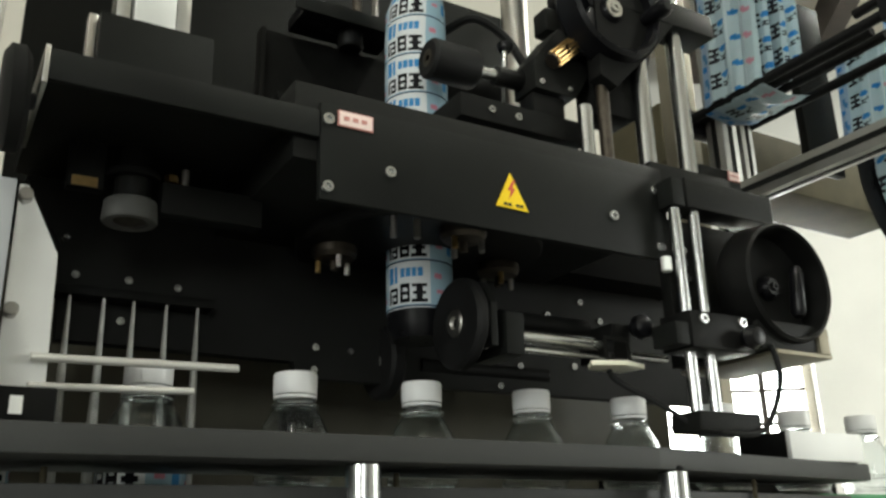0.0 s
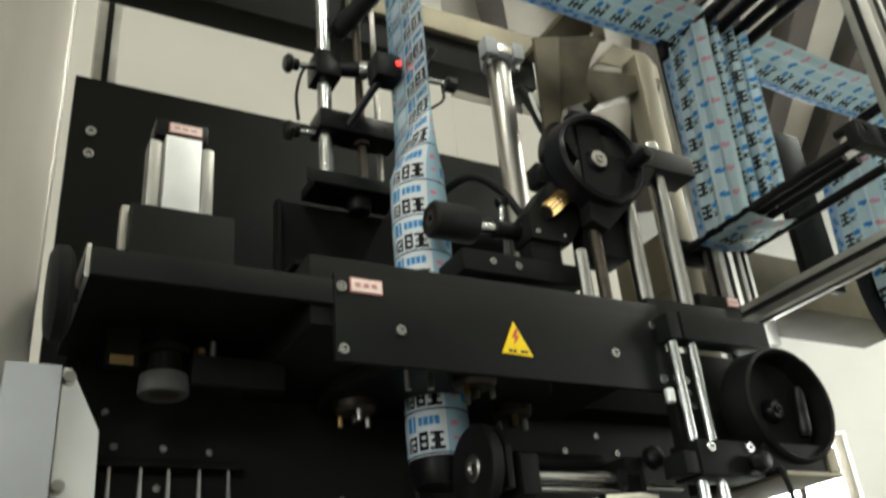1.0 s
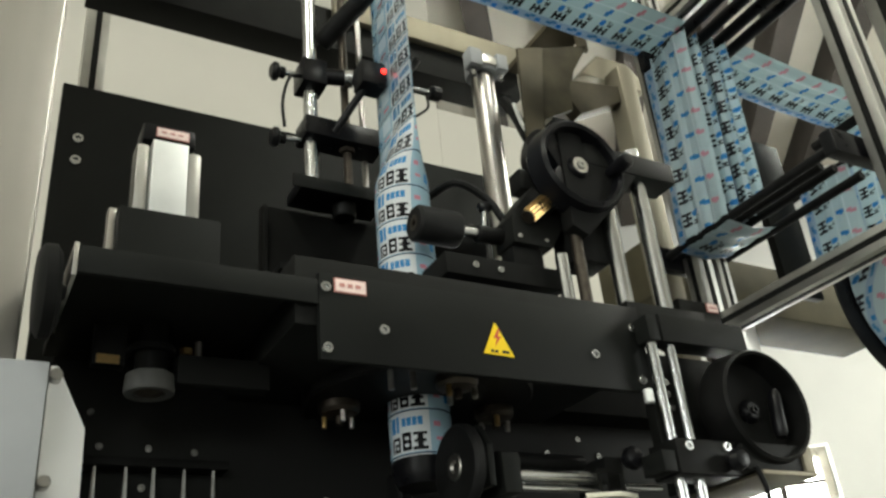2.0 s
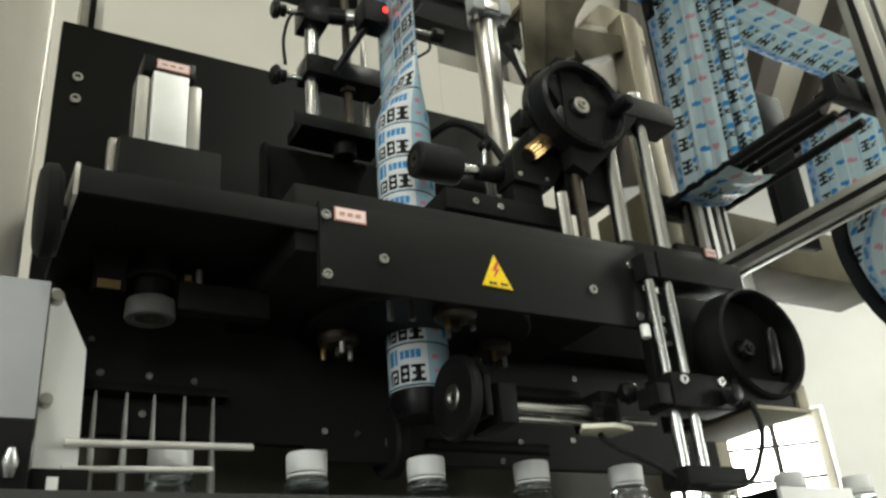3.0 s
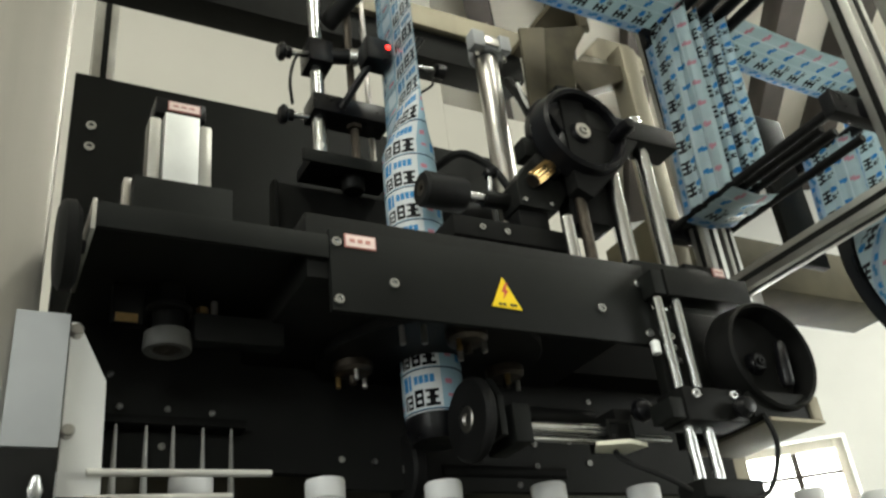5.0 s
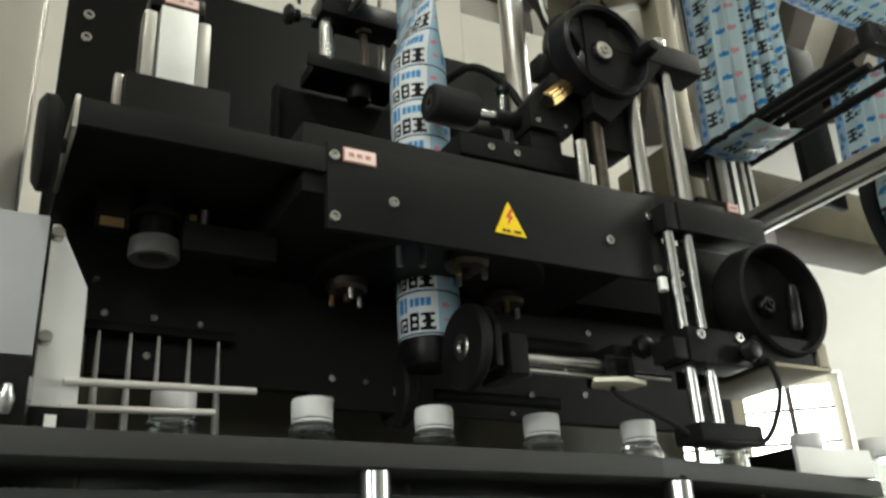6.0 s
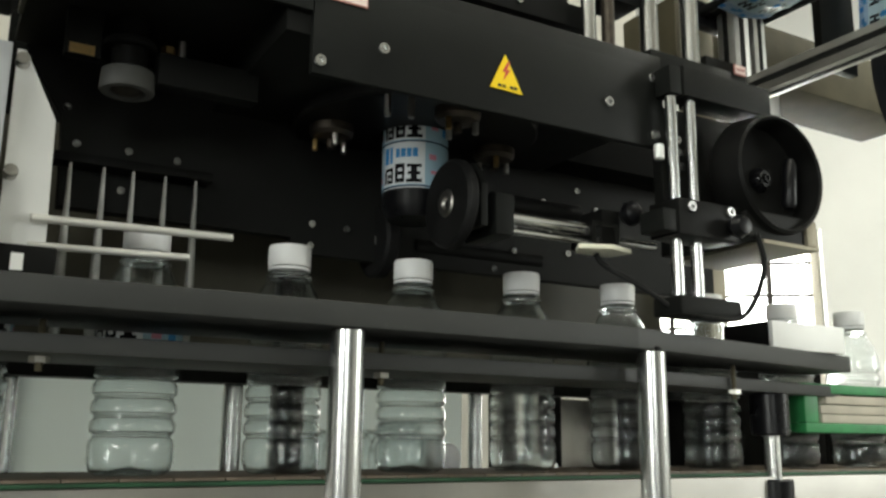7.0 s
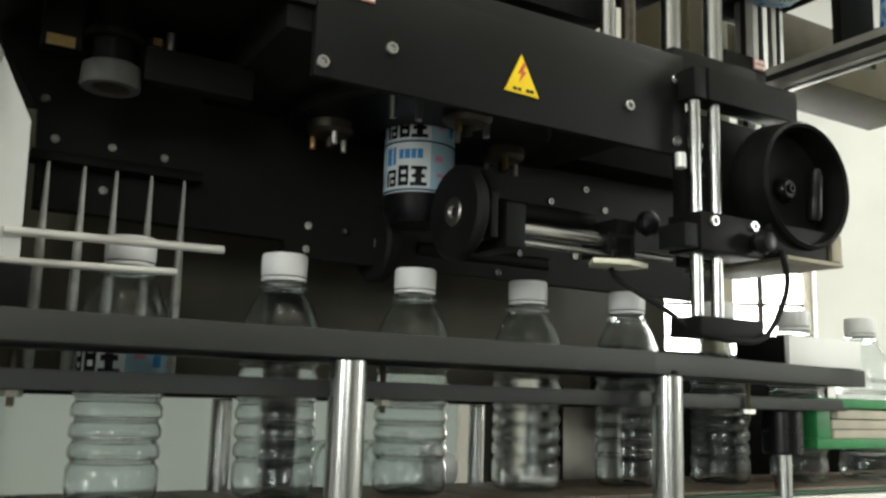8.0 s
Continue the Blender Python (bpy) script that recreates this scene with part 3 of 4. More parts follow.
# ---- mandrel, sleeve, film ----
def film_strip(points, width, name, parent, u0=0.0, wave=0.0, across=0.0):
    """Flat film through (x, y, z) points, width along y; UV in metres."""
    bm = bmesh.new()
    uvl = bm.loops.layers.uv.new("UVMap")
    pts = [Vector(p) for p in points]
    rows, dist = [], 0.0
    m = 20
    line = [pts[0]]
    for a, b in zip(pts, pts[1:]):
        k = max(2, int((b - a).length / 0.02))
        line += [a.lerp(b, i / k) for i in range(1, k + 1)]
    ds = [0.0]
    for a, b in zip(line, line[1:]):
        ds.append(ds[-1] + (b - a).length)
    for i, p in enumerate(line):
        d = (line[min(i + 1, len(line) - 1)] - line[max(0, i - 1)]).normalized()
        nrm = d.cross(Vector((0, 1, 0))).normalized()
        rows.append([bm.verts.new(p + Vector((0, (k / m - 0.5) * width, 0)) + nrm * wave * (math.sin(k * 0.9 + ds[i] * 9) + 0.6 * math.sin(k * 2.1 - ds[i] * 14))) for k in range(m + 1)])
    for i in range(len(rows) - 1):
        for k in range(m):
            f = bm.faces.new((rows[i][k], rows[i][k + 1], rows[i + 1][k + 1], rows[i + 1][k]))
            for loop, (kk, ii) in zip(f.loops, ((k, i), (k + 1, i), (k + 1, i + 1), (k, i + 1))):
                loop[uvl].uv = (across + 0.1 - kk / m * 0.1, u0 + ds[ii])
    bmesh.ops.solidify(bm, geom=list(bm.faces), thickness=0.0004)
    return part(name, bm, FILM_WEB, parent)


def film_tube(sections, name, parent, u0=0.0, seg=40, material=None):
    """A sleeve of film: (z, half width in x, half width in y) rings."""
    bm = bmesh.new()
    uvl = bm.loops.layers.uv.new("UVMap")
    rows = []
    for z, ax, ay in sections:
        rows.append([bm.verts.new((ax * math.cos(2 * math.pi * i / seg), ay * math.sin(2 * math.pi * i / seg), z)) for i in range(seg)])
    for r in range(len(rows) - 1):
        for i in range(seg):
            j = (i + 1) % seg
            f = bm.faces.new((rows[r][i], rows[r][j], rows[r + 1][j], rows[r + 1][i]))
            for loop, (k, q) in zip(f.loops, ((i, r), (i + 1, r), (i + 1, r + 1), (i, r + 1))):
                loop[uvl].uv = (u0 + k / seg * 0.208, sections[q][0] - 1.205 + 0.044 * 9)
    return part(name, bm, material or FILM, parent)


def mandrel():
    t = thing("forming_mandrel", (0, 0, 1.13), "black forming mandrel that opens the film tube", "mandrel")
    part("body", lathe([(0, 0), (0.026, 0), (0.0315, 0.012), (0.0315, 0.32), (0.012, 0.36), (0, 0.37)], (0, 0, 1.135), (0, 0, 1), 36), PLASTIC, t)
    s = thing("label_sleeve", (0, 0, 1.165), "printed blue and white shrink label round the mandrel", "label sleeve")
    film_tube([(1.160, 0.0323, 0.0323), (1.19, 0.0323, 0.0323), (1.231, 0.0323, 0.0323)], "sleeve", s, 0.106)
    f = thing("film_tube", (0, 0, 1.3), "printed shrink film tube running down from above", "film")
    film_tube([(1.298, 0.0325, 0.0325), (1.38, 0.0325, 0.0325), (1.45, 0.0325, 0.0325), (1.49, 0.030, 0.036), (1.53, 0.014, 0.046), (1.57, 0.004, 0.049)], "tube", f, 0.106)
    film_tube([(1.5705, 0.004, 0.049), (1.70, 0.0015, 0.049), (1.872, 0.0012, 0.049)], "flat_web", f, 0.106, material=FILM_THIN)


mandrel()


# ---- right-hand lifting column ----
def hand_wheel(c, R, depth, handle_at, label, closed=False):
    """A black plastic hand wheel, its axis along y, with a dished web, two spokes and a folding handle."""
    x, y, z = c
    t = thing("hand_wheel", c, label, "hand wheel", "hand wheels")
    prof = [(R * 0.90, 0), (R * 0.935, -0.0025), (R * 0.98, 0.0), (R, depth * 0.4), (R * 1.03, depth * 0.8), (R * 0.97, depth), (R * 0.88, depth), (R * 0.88, depth * 0.5), (R * 0.90, 0)] if closed else [(R * 0.84, 0), (R * 0.90, -0.0035), (R * 0.97, 0.0), (R, depth * 0.4), (R * 1.03, depth * 0.8), (R * 0.97, depth), (R * 0.86, depth), (R * 0.82, depth * 0.5), (R * 0.84, 0)]
    part("rim", lathe(prof, c, (0, 1, 0), 48), BLACK_OX if closed else PLASTIC, t)
    h0, hr = (0.020, 0.14) if closed else (0.006, 0.18)
    hub = part("hub", lathe([(0, h0), (R * hr, h0), (R * (hr + 0.06), h0 + 0.005), (R * (hr + 0.08), depth + 0.012), (0, depth + 0.012)], c, (0, 1, 0), 28), PLASTIC, t)
    part("hub_washer", lathe([(R * hr * 0.55, h0 - 0.0015), (R * hr * 0.98, h0 - 0.0015), (R * hr * 0.98, h0)], c, (0, 1, 0), 24), BLACK_OX if closed else STEEL, hub, "steel washer")
    part("hub_screw", lathe([(0, h0 - 0.0015), (R * hr * 0.26, h0 - 0.0015), (R * hr * 0.26, h0 - 0.004), (R * hr * 0.46, h0 - 0.004), (R * hr * 0.5, h0 - 0.003), (R * hr * 0.5, h0 - 0.001)], c, (0, 1, 0), 12), BLACK_OX if closed else ALU, hub, "steel hub screw with a socket")
    if closed:
        part("web", lathe([(0, depth * 0.8), (R * 0.9, depth * 0.7), (R * 0.9, depth * 0.9), (0, depth * 0.95)], c, (0, 1, 0), 40), DEEP, t)
    for a in () if closed else (0, 120, 240):
        q = Matrix.Translation(c) @ Matrix.Rotation(radians(a), 4, "Y")
        bm = box(R * 0.2, R * 0.86, depth * 0.45, depth * 0.85, -R * 0.36, R * 0.36, 0.002)
        bmesh.ops.transform(bm, matrix=q, verts=bm.verts)
        part("spoke", bm, PLASTIC, t)
    hx, hz = handle_at
    if closed:
        part("folded_handle", lathe([(0, 0), (0.005, 0.001), (0.0075, 0.006), (0.0065, 0.045), (0.004, 0.052), (0, 0.052)], (x + hx, y + 0.012, z - 0.03), (0.12, 0, 1), 20), PLASTIC, t, "glossy folded handle")
        return t
    part("handle", lathe([(0, 0), (0.007, 0.001), (0.0095, 0.008), (0.008, 0.03), (0.006, 0.04), (0, 0.04)], (x + hx, y - 0.026, z + hz), (0, 1, 0), 20), PLASTIC, t)
    return t


hand_wheel((0.296, -0.190, 1.181), 0.060, 0.036, (0.022, -0.012), "large black plastic hand wheel with a folding handle", True)
hand_wheel((0.171, -0.128, 1.482), 0.060, 0.030, (0.048, 0.002), "black plastic hand wheel with a steel hub screw")


def column():
    t = thing("lifting_column", (0.24, -0.1, 1.3), "black lifting column with polished guide rods", "machine part")
    part("base_plate", box(0.1965, 0.31, -0.125, -0.075, 1.286, 1.312, 0.0015), BLACK, t)
    for x in (0.219, 0.277):
        part("guide_rod", rod((x, -0.1, 1.3125), (x, -0.1, 1.54), 0.0096, seg=28), CHROME, t)
        part("rod_collar", rod((x, -0.1, 1.3121), (x, -0.1, 1.318), 0.0125), BLACK_OX, t)
    part("lead_screw", rod((0.164, -0.1, 1.2975), (0.164, -0.1, 1.42), 0.0068), RUST, t, "brown threaded lead screw")
    part("short_rod", rod((0.139, -0.1, 1.2975), (0.139, -0.1, 1.37), 0.0075), CHROME, t)
    part("carriage", box(0.163, 0.212, -0.096, -0.058, 1.372, 1.56, 0.003), DEEP, t)
    part("carriage_arm", box(0.185, 0.325, -0.118, -0.078, 1.492, 1.522, 0.003), BLACK, t)
    part("carriage_web", prism([(0.150, 1.55), (0.150, 1.402), (0.170, 1.392), (0.224, 1.446), (0.262, 1.4915), (0.1845, 1.4915), (0.1845, 1.55)], -0.117, -0.0965, 0.001), DEEP, t)
    part("bearing_block", box(0.122, 0.1495, -0.07, -0.046, 1.472, 1.5, 0.003), BLACK, t)
    part("pulley", lathe([(0, 0), (0.026, 0), (0.029, 0.002), (0.025, 0.005), (0.029, 0.008), (0.026, 0.01), (0, 0.01)], (0.1525, -0.062, 1.535), (1, 0, 0), 32), PLASTIC, t)
    housing = prism([(0.088, 1.385), (0.140, 1.385), (0.1625, 1.42), (0.1625, 1.462), (0.122, 1.462), (0.088, 1.418)], -0.088, -0.05, 0.002)
    part("gear_box", housing, BLACK, t)
    part("gear_box_foot", box(0.0, 0.15, -0.085, -0.03, 1.335, 1.36, 0.002), DEEP, t)
    part("foot_link", box(0.09, 0.13, -0.08, -0.055, 1.3605, 1.3845, 0.002), BLACK_OX, t)
    gear = part("worm_gear", rod((0.103, -0.097, 1.413), (0.131, -0.097, 1.4385), 0.0085, seg=24), RUST, t, "worn brass worm gear")
    for k in range(5):
        w = radians(-150 + 30 * k)
        across, out = Vector((-0.673, 0, 0.74)) * (0.0088 * math.cos(w)), Vector((0, 0.0088 * math.sin(w), 0))
        part("gear_tooth", rod(Vector((0.1035, -0.097, 1.4135)) + across + out, Vector((0.1305, -0.097, 1.438)) + across + out, 0.0019, seg=8), BRASS, gear, "bright brass tooth")
    for x, z in ((0.096, 1.393), (0.156, 1.452), (0.132, 1.393)):
        socket_screw((x, -0.088, z), (0, -1, 0), 0.0032, t)
    part("bearing_strap", box(0.134, 0.1415, -0.106, -0.0885, 1.428, 1.456, 0.002), BLACK_OX, t)
    for p in ((0.035, -0.085, 1.348), (0.066, -0.085, 1.347)):
        socket_screw(p, (0, -1, 0), 0.0042, t)
    part("rear_block", box(0.385, 0.456, -0.02, 0.03, 1.352, 1.389, 0.002), BLACK, t)
    part("link_bar", box(0.30, 0.40, -0.08, -0.055, 1.29, 1.325, 0.002), BLACK, t)


column()
name_label(0.432, 0.452, -0.021, 1.374, 1.387)


def pinch_roller():
    t = thing("pinch_roller", (0.0, -0.06, 1.4), "black rubber pinch roller on a steel shaft", "roller")
    part("tyre", lathe([(0.009, 0.0), (0.0175, 0.0), (0.0205, 0.003), (0.0205, 0.05), (0.019, 0.053), (0, 0.053)], (-0.022, -0.062, 1.401), (1, 0, 0), 32), RUBBER, t)
    part("bearing", lathe([(0.003, 0.0005), (0.005, -0.0003), (0.0095, 0.0004), (0.0095, 0.004)], (-0.022, -0.062, 1.401), (1, 0, 0), 24), RUST, t, "brown steel bearing face")
    part("shaft", rod((0.030, -0.062, 1.401), (0.062, -0.062, 1.403), 0.0065), CHROME, t)
    part("shaft_sleeve", rod((0.0565, -0.062, 1.402), (0.10, -0.062, 1.404), 0.010), BLACK_OX, t)
    part("clamp_lever", rod((0.066, -0.066, 1.41), (0.068, -0.066, 1.432), 0.003), CHROME, t)
    part("lever_knob", lathe([(0, 0), (0.006, 0.001), (0.0085, 0.005), (0.0085, 0.009), (0, 0.012)], (0.068, -0.066, 1.43), (0.1, 0, 1), 12), PLASTIC, t)
    t2 = thing("drive_motor", (0.07, 0.05, 1.4), "round black drive motor behind the film", "motor")
    part("body", lathe([(0, 0), (0.036, 0), (0.04, 0.004), (0.04, 0.09), (0.03, 0.1), (0, 0.1)], (0.04, 0.07, 1.44), (1, 0, 0.15), 32), BLACK_OX, t2)
    part("power_cable", cable([(0.05, 0.03, 1.5), (0.075, 0.0, 1.51), (0.11, -0.01, 1.49), (0.13, -0.02, 1.45)], 0.005), RUBBER, t2)


pinch_roller()


def twin_rod_slide():
    t = thing("roller_slide", (0.2, -0.16, 1.05), "black slide block on twin polished rods", "machine part")
    part("top_block", box(0.194, 0.312, -0.170, -0.1465, 1.247, 1.277, 0.0015), BLACK, t)
    for x in (0.185, 0.2095):
        part("rod", rod((x, -0.160, 1.052), (x, -0.160, 1.2468), 0.0056, seg=24), CHROME, t)
    part("top_lip", box(0.178, 0.1935, -0.168, -0.1475, 1.2475, 1.275, 0.0012), ANOD, t)
    part("side_plate", box(0.193, 0.30, -0.138, -0.125, 1.115, 1.246, 0.0015), BLACK, t)
    part("slide_block", box(0.172, 0.250, -0.178, -0.14, 1.110, 1.1435, 0.0015), BLACK_OX, t)
    part("side_ear", box(0.155, 0.1715, -0.176, -0.146, 1.112, 1.132, 0.001), ANOD, t)
    for x, z in ((0.187, 1.136), (0.236, 1.137)):
        socket_screw((x, -0.178, z), (0, -1, 0), 0.0052, t)
    part("clamp_ball", lathe([(0, 0), (0.008, 0.002), (0.011, 0.009), (0.008, 0.017), (0, 0.019)], (0.236, -0.179, 1.122), (0, -1, 0), 20), PLASTIC, t, "glossy black ball knob")
    part("foot_clamp", box(0.170, 0.246, -0.178, -0.142, 1.038, 1.0555, 0.003), BLACK, t)
    part("stop_pin", rod((0.170, -0.158, 1.183), (0.170, -0.158, 1.197), 0.0048), ALU_MATT, t, "white stop pin")
    part("shelf_plate", box(0.268, 0.345, -0.188, -0.066, 1.1105, 1.1145, 0.0008), TAN, t, "bare metal underside plate")
    part("shelf_body", box(0.252, 0.330, -0.184, -0.07, 1.115, 1.142, 0.001), BLACK, t)
    part("shelf_end", box(0.3305, 0.345, -0.187, -0.068, 1.115, 1.140, 0.001), TAN, t)
    for x, z in ((0.214, 1.215), (0.214, 1.202), (0.217, 1.188)):
        socket_screw((x, -0.138, z), (0, -1, 0), 0.004, t)
    part("sensor_cable", cable([(0.126, -0.118, 1.096), (0.130, -0.125, 1.085), (0.155, -0.15, 1.062), (0.178, -0.165, 1.043), (0.21, -0.18, 1.036), (0.242, -0.18, 1.040), (0.262, -0.18, 1.06), (0.270, -0.185, 1.09), (0.262, -0.186, 1.118)], 0.0026), RUBBER, t)


twin_rod_slide()


def drive_disc():
    t = thing("rubber_roller", (0.0, -0.075, 1.135), "black rubber drive wheel pressing on the label sleeve", "roller", "drive rollers")
    part("tyre", lathe([(0.013, 0), (0.0375, 0), (0.0405, 0.003), (0.0405, 0.009), (0.0375, 0.012), (0, 0.012)], (-0.008, -0.075, 1.135), (1, 0, 0), 48), RUBBER, t)
    part("hub", lathe([(0.0045, 0.002), (0.006, -0.0012), (0.0115, -0.0012), (0.0128, 0.0006), (0.0128, 0.004)], (-0.008, -0.075, 1.135), (1, 0, 0), 28), STEEL, t, "bright steel hub ring")
    part("hub_screw", lathe([(0, 0.0015), (0.0046, 0.0015), (0.0046, 0.004)], (-0.008, -0.075, 1.135), (1, 0, 0), 6), BLACK_OX, t)
    part("fork_plate", prism([(-0.104, 1.112), (-0.045, 1.112), (-0.045, 1.15), (-0.06, 1.172), (-0.09, 1.172), (-0.104, 1.15)], 0.011, 0.018, 0.001, "yz"), ANOD, t)
    part("boss", rod((0.018, -0.075, 1.139), (0.026, -0.075, 1.139), 0.008), CHROME, t)
    part("bracket", box(0.0265, 0.046, -0.104, -0.05, 1.106, 1.144, 0.0015), ANOD, t)
    part("cross_rod", rod((0.0465, -0.086, 1.127), (0.16, -0.086, 1.127), 0.0068, seg=24), CHROME, t)
    part("cylinder", rod((0.0465, -0.062, 1.146), (0.15, -0.062, 1.146), 0.0105, seg=24), BLACK_OX, t, "black air cylinder")
    part("thin_rod", rod((0.0465, -0.09, 1.114), (0.16, -0.09, 1.114), 0.0028), CHROME, t)
    part("rod_block", box(0.146, 0.168, -0.104, -0.055, 1.112, 1.145, 0.0015), BLACK_OX, t)
    part("end_rod", rod((0.162, -0.1, 1.116), (0.215, -0.1, 1.116), 0.004), CHROME, t)
    part("knob", lathe([(0, 0), (0.007, 0.001), (0.012, 0.008), (0.0115, 0.015), (0.006, 0.020), (0, 0.021)], (0.178, -0.098, 1.142), (0.1, -1, 0.1), 22), PLASTIC, t, "glossy black ball knob")
    part("sensor_bracket", prism([(0.120, 1.1265), (0.151, 1.1265), (0.151, 1.1065), (0.148, 1.1065), (0.148, 1.1235), (0.123, 1.1235), (0.123, 1.1065), (0.120, 1.1065)], -0.1215, -0.1195, 0), BLACK, t)
    part("sensor_plate", prism([(0.098, -0.128), (0.128, -0.140), (0.156, -0.132), (0.150, -0.106), (0.112, -0.106)], 1.097, 1.1015, 0.0008, "xy"), CREAM, t, "cream plastic sensor plate")
    part("plate_stem", rod((0.128, -0.118, 1.102), (0.128, -0.118, 1.112), 0.004), BLACK_OX, t)
    t2 = thing("rubber_roller", (0.005, 0.08, 1.135), "black rubber drive wheel behind the label sleeve", "roller", "drive rollers")
    part("tyre", lathe([(0.010, 0), (0.034, 0), (0.0375, 0.003), (0.0375, 0.013), (0.034, 0.016), (0, 0.016)], (-0.010, 0.0735, 1.127), (1, 0, 0), 40), RUBBER, t2)
    part("hub", lathe([(0, 0.001), (0.0095, -0.001), (0.0098, 0.002)], (-0.010, 0.0735, 1.127), (1, 0, 0), 24), STEEL, t2)
    part("boss", rod((0.0065, 0.0735, 1.127), (0.036, 0.0735, 1.127), 0.0085), CHROME, t2)
    part("shaft", rod((0.0365, 0.0735, 1.127), (0.20, 0.0735, 1.127), 0.011), BLACK_OX, t2)


drive_disc()


def cutter_head():
    t = thing("rotary_cutter", (0, 0, 1.2), "black rotary film cutter with four pinned hubs", "cutter")
    part("turntable", lathe([(0.036, 0), (0.118, 0), (0.12, 0.002), (0.12, 0.012), (0.036, 0.012), (0.036, 0)], (0, 0, 1.2195), (0, 0, 1), 64), BLACK_OX, t)
    for i, (x, y) in enumerate(((-0.084, 0.012), (0.003, 0.098), (-0.004, -0.088), (0.086, -0.009))):
        h = part("hub", lathe([(0, 0.004), (0.006, 0), (0.018, 0.002), (0.021, 0.006), (0.021, 0.0135), (0, 0.0135)], (x, y, 1.2055), (0, 0, 1), 28), RUST, t, "brown steel hub")
        part("hub_post", rod((x, y, 1.197), (x, y, 1.2095), 0.004), RUST, h)
        for k in range(3):
            a = radians(120 * k + 35 * i + 20)
            px, py = x + 0.016 * math.cos(a), y + 0.016 * math.sin(a)
            part("pin", rod((px, py, 1.196), (px, py, 1.2075), 0.0028, seg=10), BRASS if k == 1 else STEEL, h)
    for x, y in ((-0.074, -0.088), (-0.054, -0.094)):
        part("stud", rod((x, y, 1.2), (x, y, 1.2195), 0.003, seg=10), STEEL, t)


cutter_head()


def encoder():
    t = thing("registration_encoder", (-0.278, -0.03, 1.2), "frosted round encoder under the cover", "encoder")
    part("cup", lathe([(0.012, 0.003), (0.0145, 0), (0.0205, 0.0), (0.0215, 0.002), (0.0205, 0.0165), (0.018, 0.018), (0, 0.018)], (-0.278, -0.03, 1.1985), (0, 0, 1), 36), FROST, t, "frosted plastic cup")
    part("core", lathe([(0, 0), (0.006, 0.0), (0.0125, 0.003), (0.0125, 0.006)], (-0.278, -0.03, 1.1965), (0, 0, 1), 20), RUST, t, "rust-brown bearing core")
    part("stem", rod((-0.278, -0.03, 1.2168), (-0.278, -0.03, 1.2618), 0.014), BLACK_OX, t)
    part("top_disc", rod((-0.278, -0.03, 1.2345), (-0.278, -0.03, 1.2405), 0.021), BLACK_OX, t)
    part("arm", box(-0.257, -0.173, -0.040, -0.022, 1.208, 1.235, 0.0015), BLACK, t, "dark arm")
    part("tag", box(-0.324, -0.305, -0.034, -0.032, 1.2225, 1.2305, 0), BRASS, t, "brown paper tag")
    part("tag_arm", box(-0.327, -0.30, -0.0315, -0.02, 1.222, 1.2615, 0.001), BLACK_OX, t)
    part("nut", lathe([(0, 0), (0.006, 0), (0.006, 0.006), (0, 0.006)], (-0.249, -0.034, 1.236), (0, 0, 1), 6), BRASS, t)
    part("bolt", rod((-0.238, -0.034, 1.235), (-0.238, -0.034, 1.25), 0.0035), STEEL, t)


encoder()


def bottle_guides():
    t = thing("steel_guide_rods", (-0.26, -0.057, 1.06), "pale steel guide rods across the bottle line", "guide rods")
    part("upper_rod", rod((-0.340, -0.057, 1.082), (-0.193, -0.057, 1.0845), 0.0031), GUIDE, t)
    part("lower_rod", rod((-0.340, -0.057, 1.062), (-0.226, -0.057, 1.065), 0.0027), GUIDE, t)
    b = thing("steel_comb", (-0.26, 0.0, 1.03), "row of thin upright steel bars", "guide rods")
    part("top_bar", box(-0.32, -0.186, 0.040, 0.0645, 1.156, 1.164, 0.001), BLACK_OX, b)
    for x in (-0.306, -0.279, -0.2545, -0.227, -0.200):
        # bars thin upward; the taper stands in for their fade into shade
        part("upright_bar", lathe([(0, 0), (0.0042, 0), (0.0042, 0.06), (0.0034, 0.10), (0.0022, 0.135), (0.0013, 0.1645), (0, 0.1645)], (x, 0.045, 0.991), (0, 0, 1), 12), COMB, b)


bottle_guides()


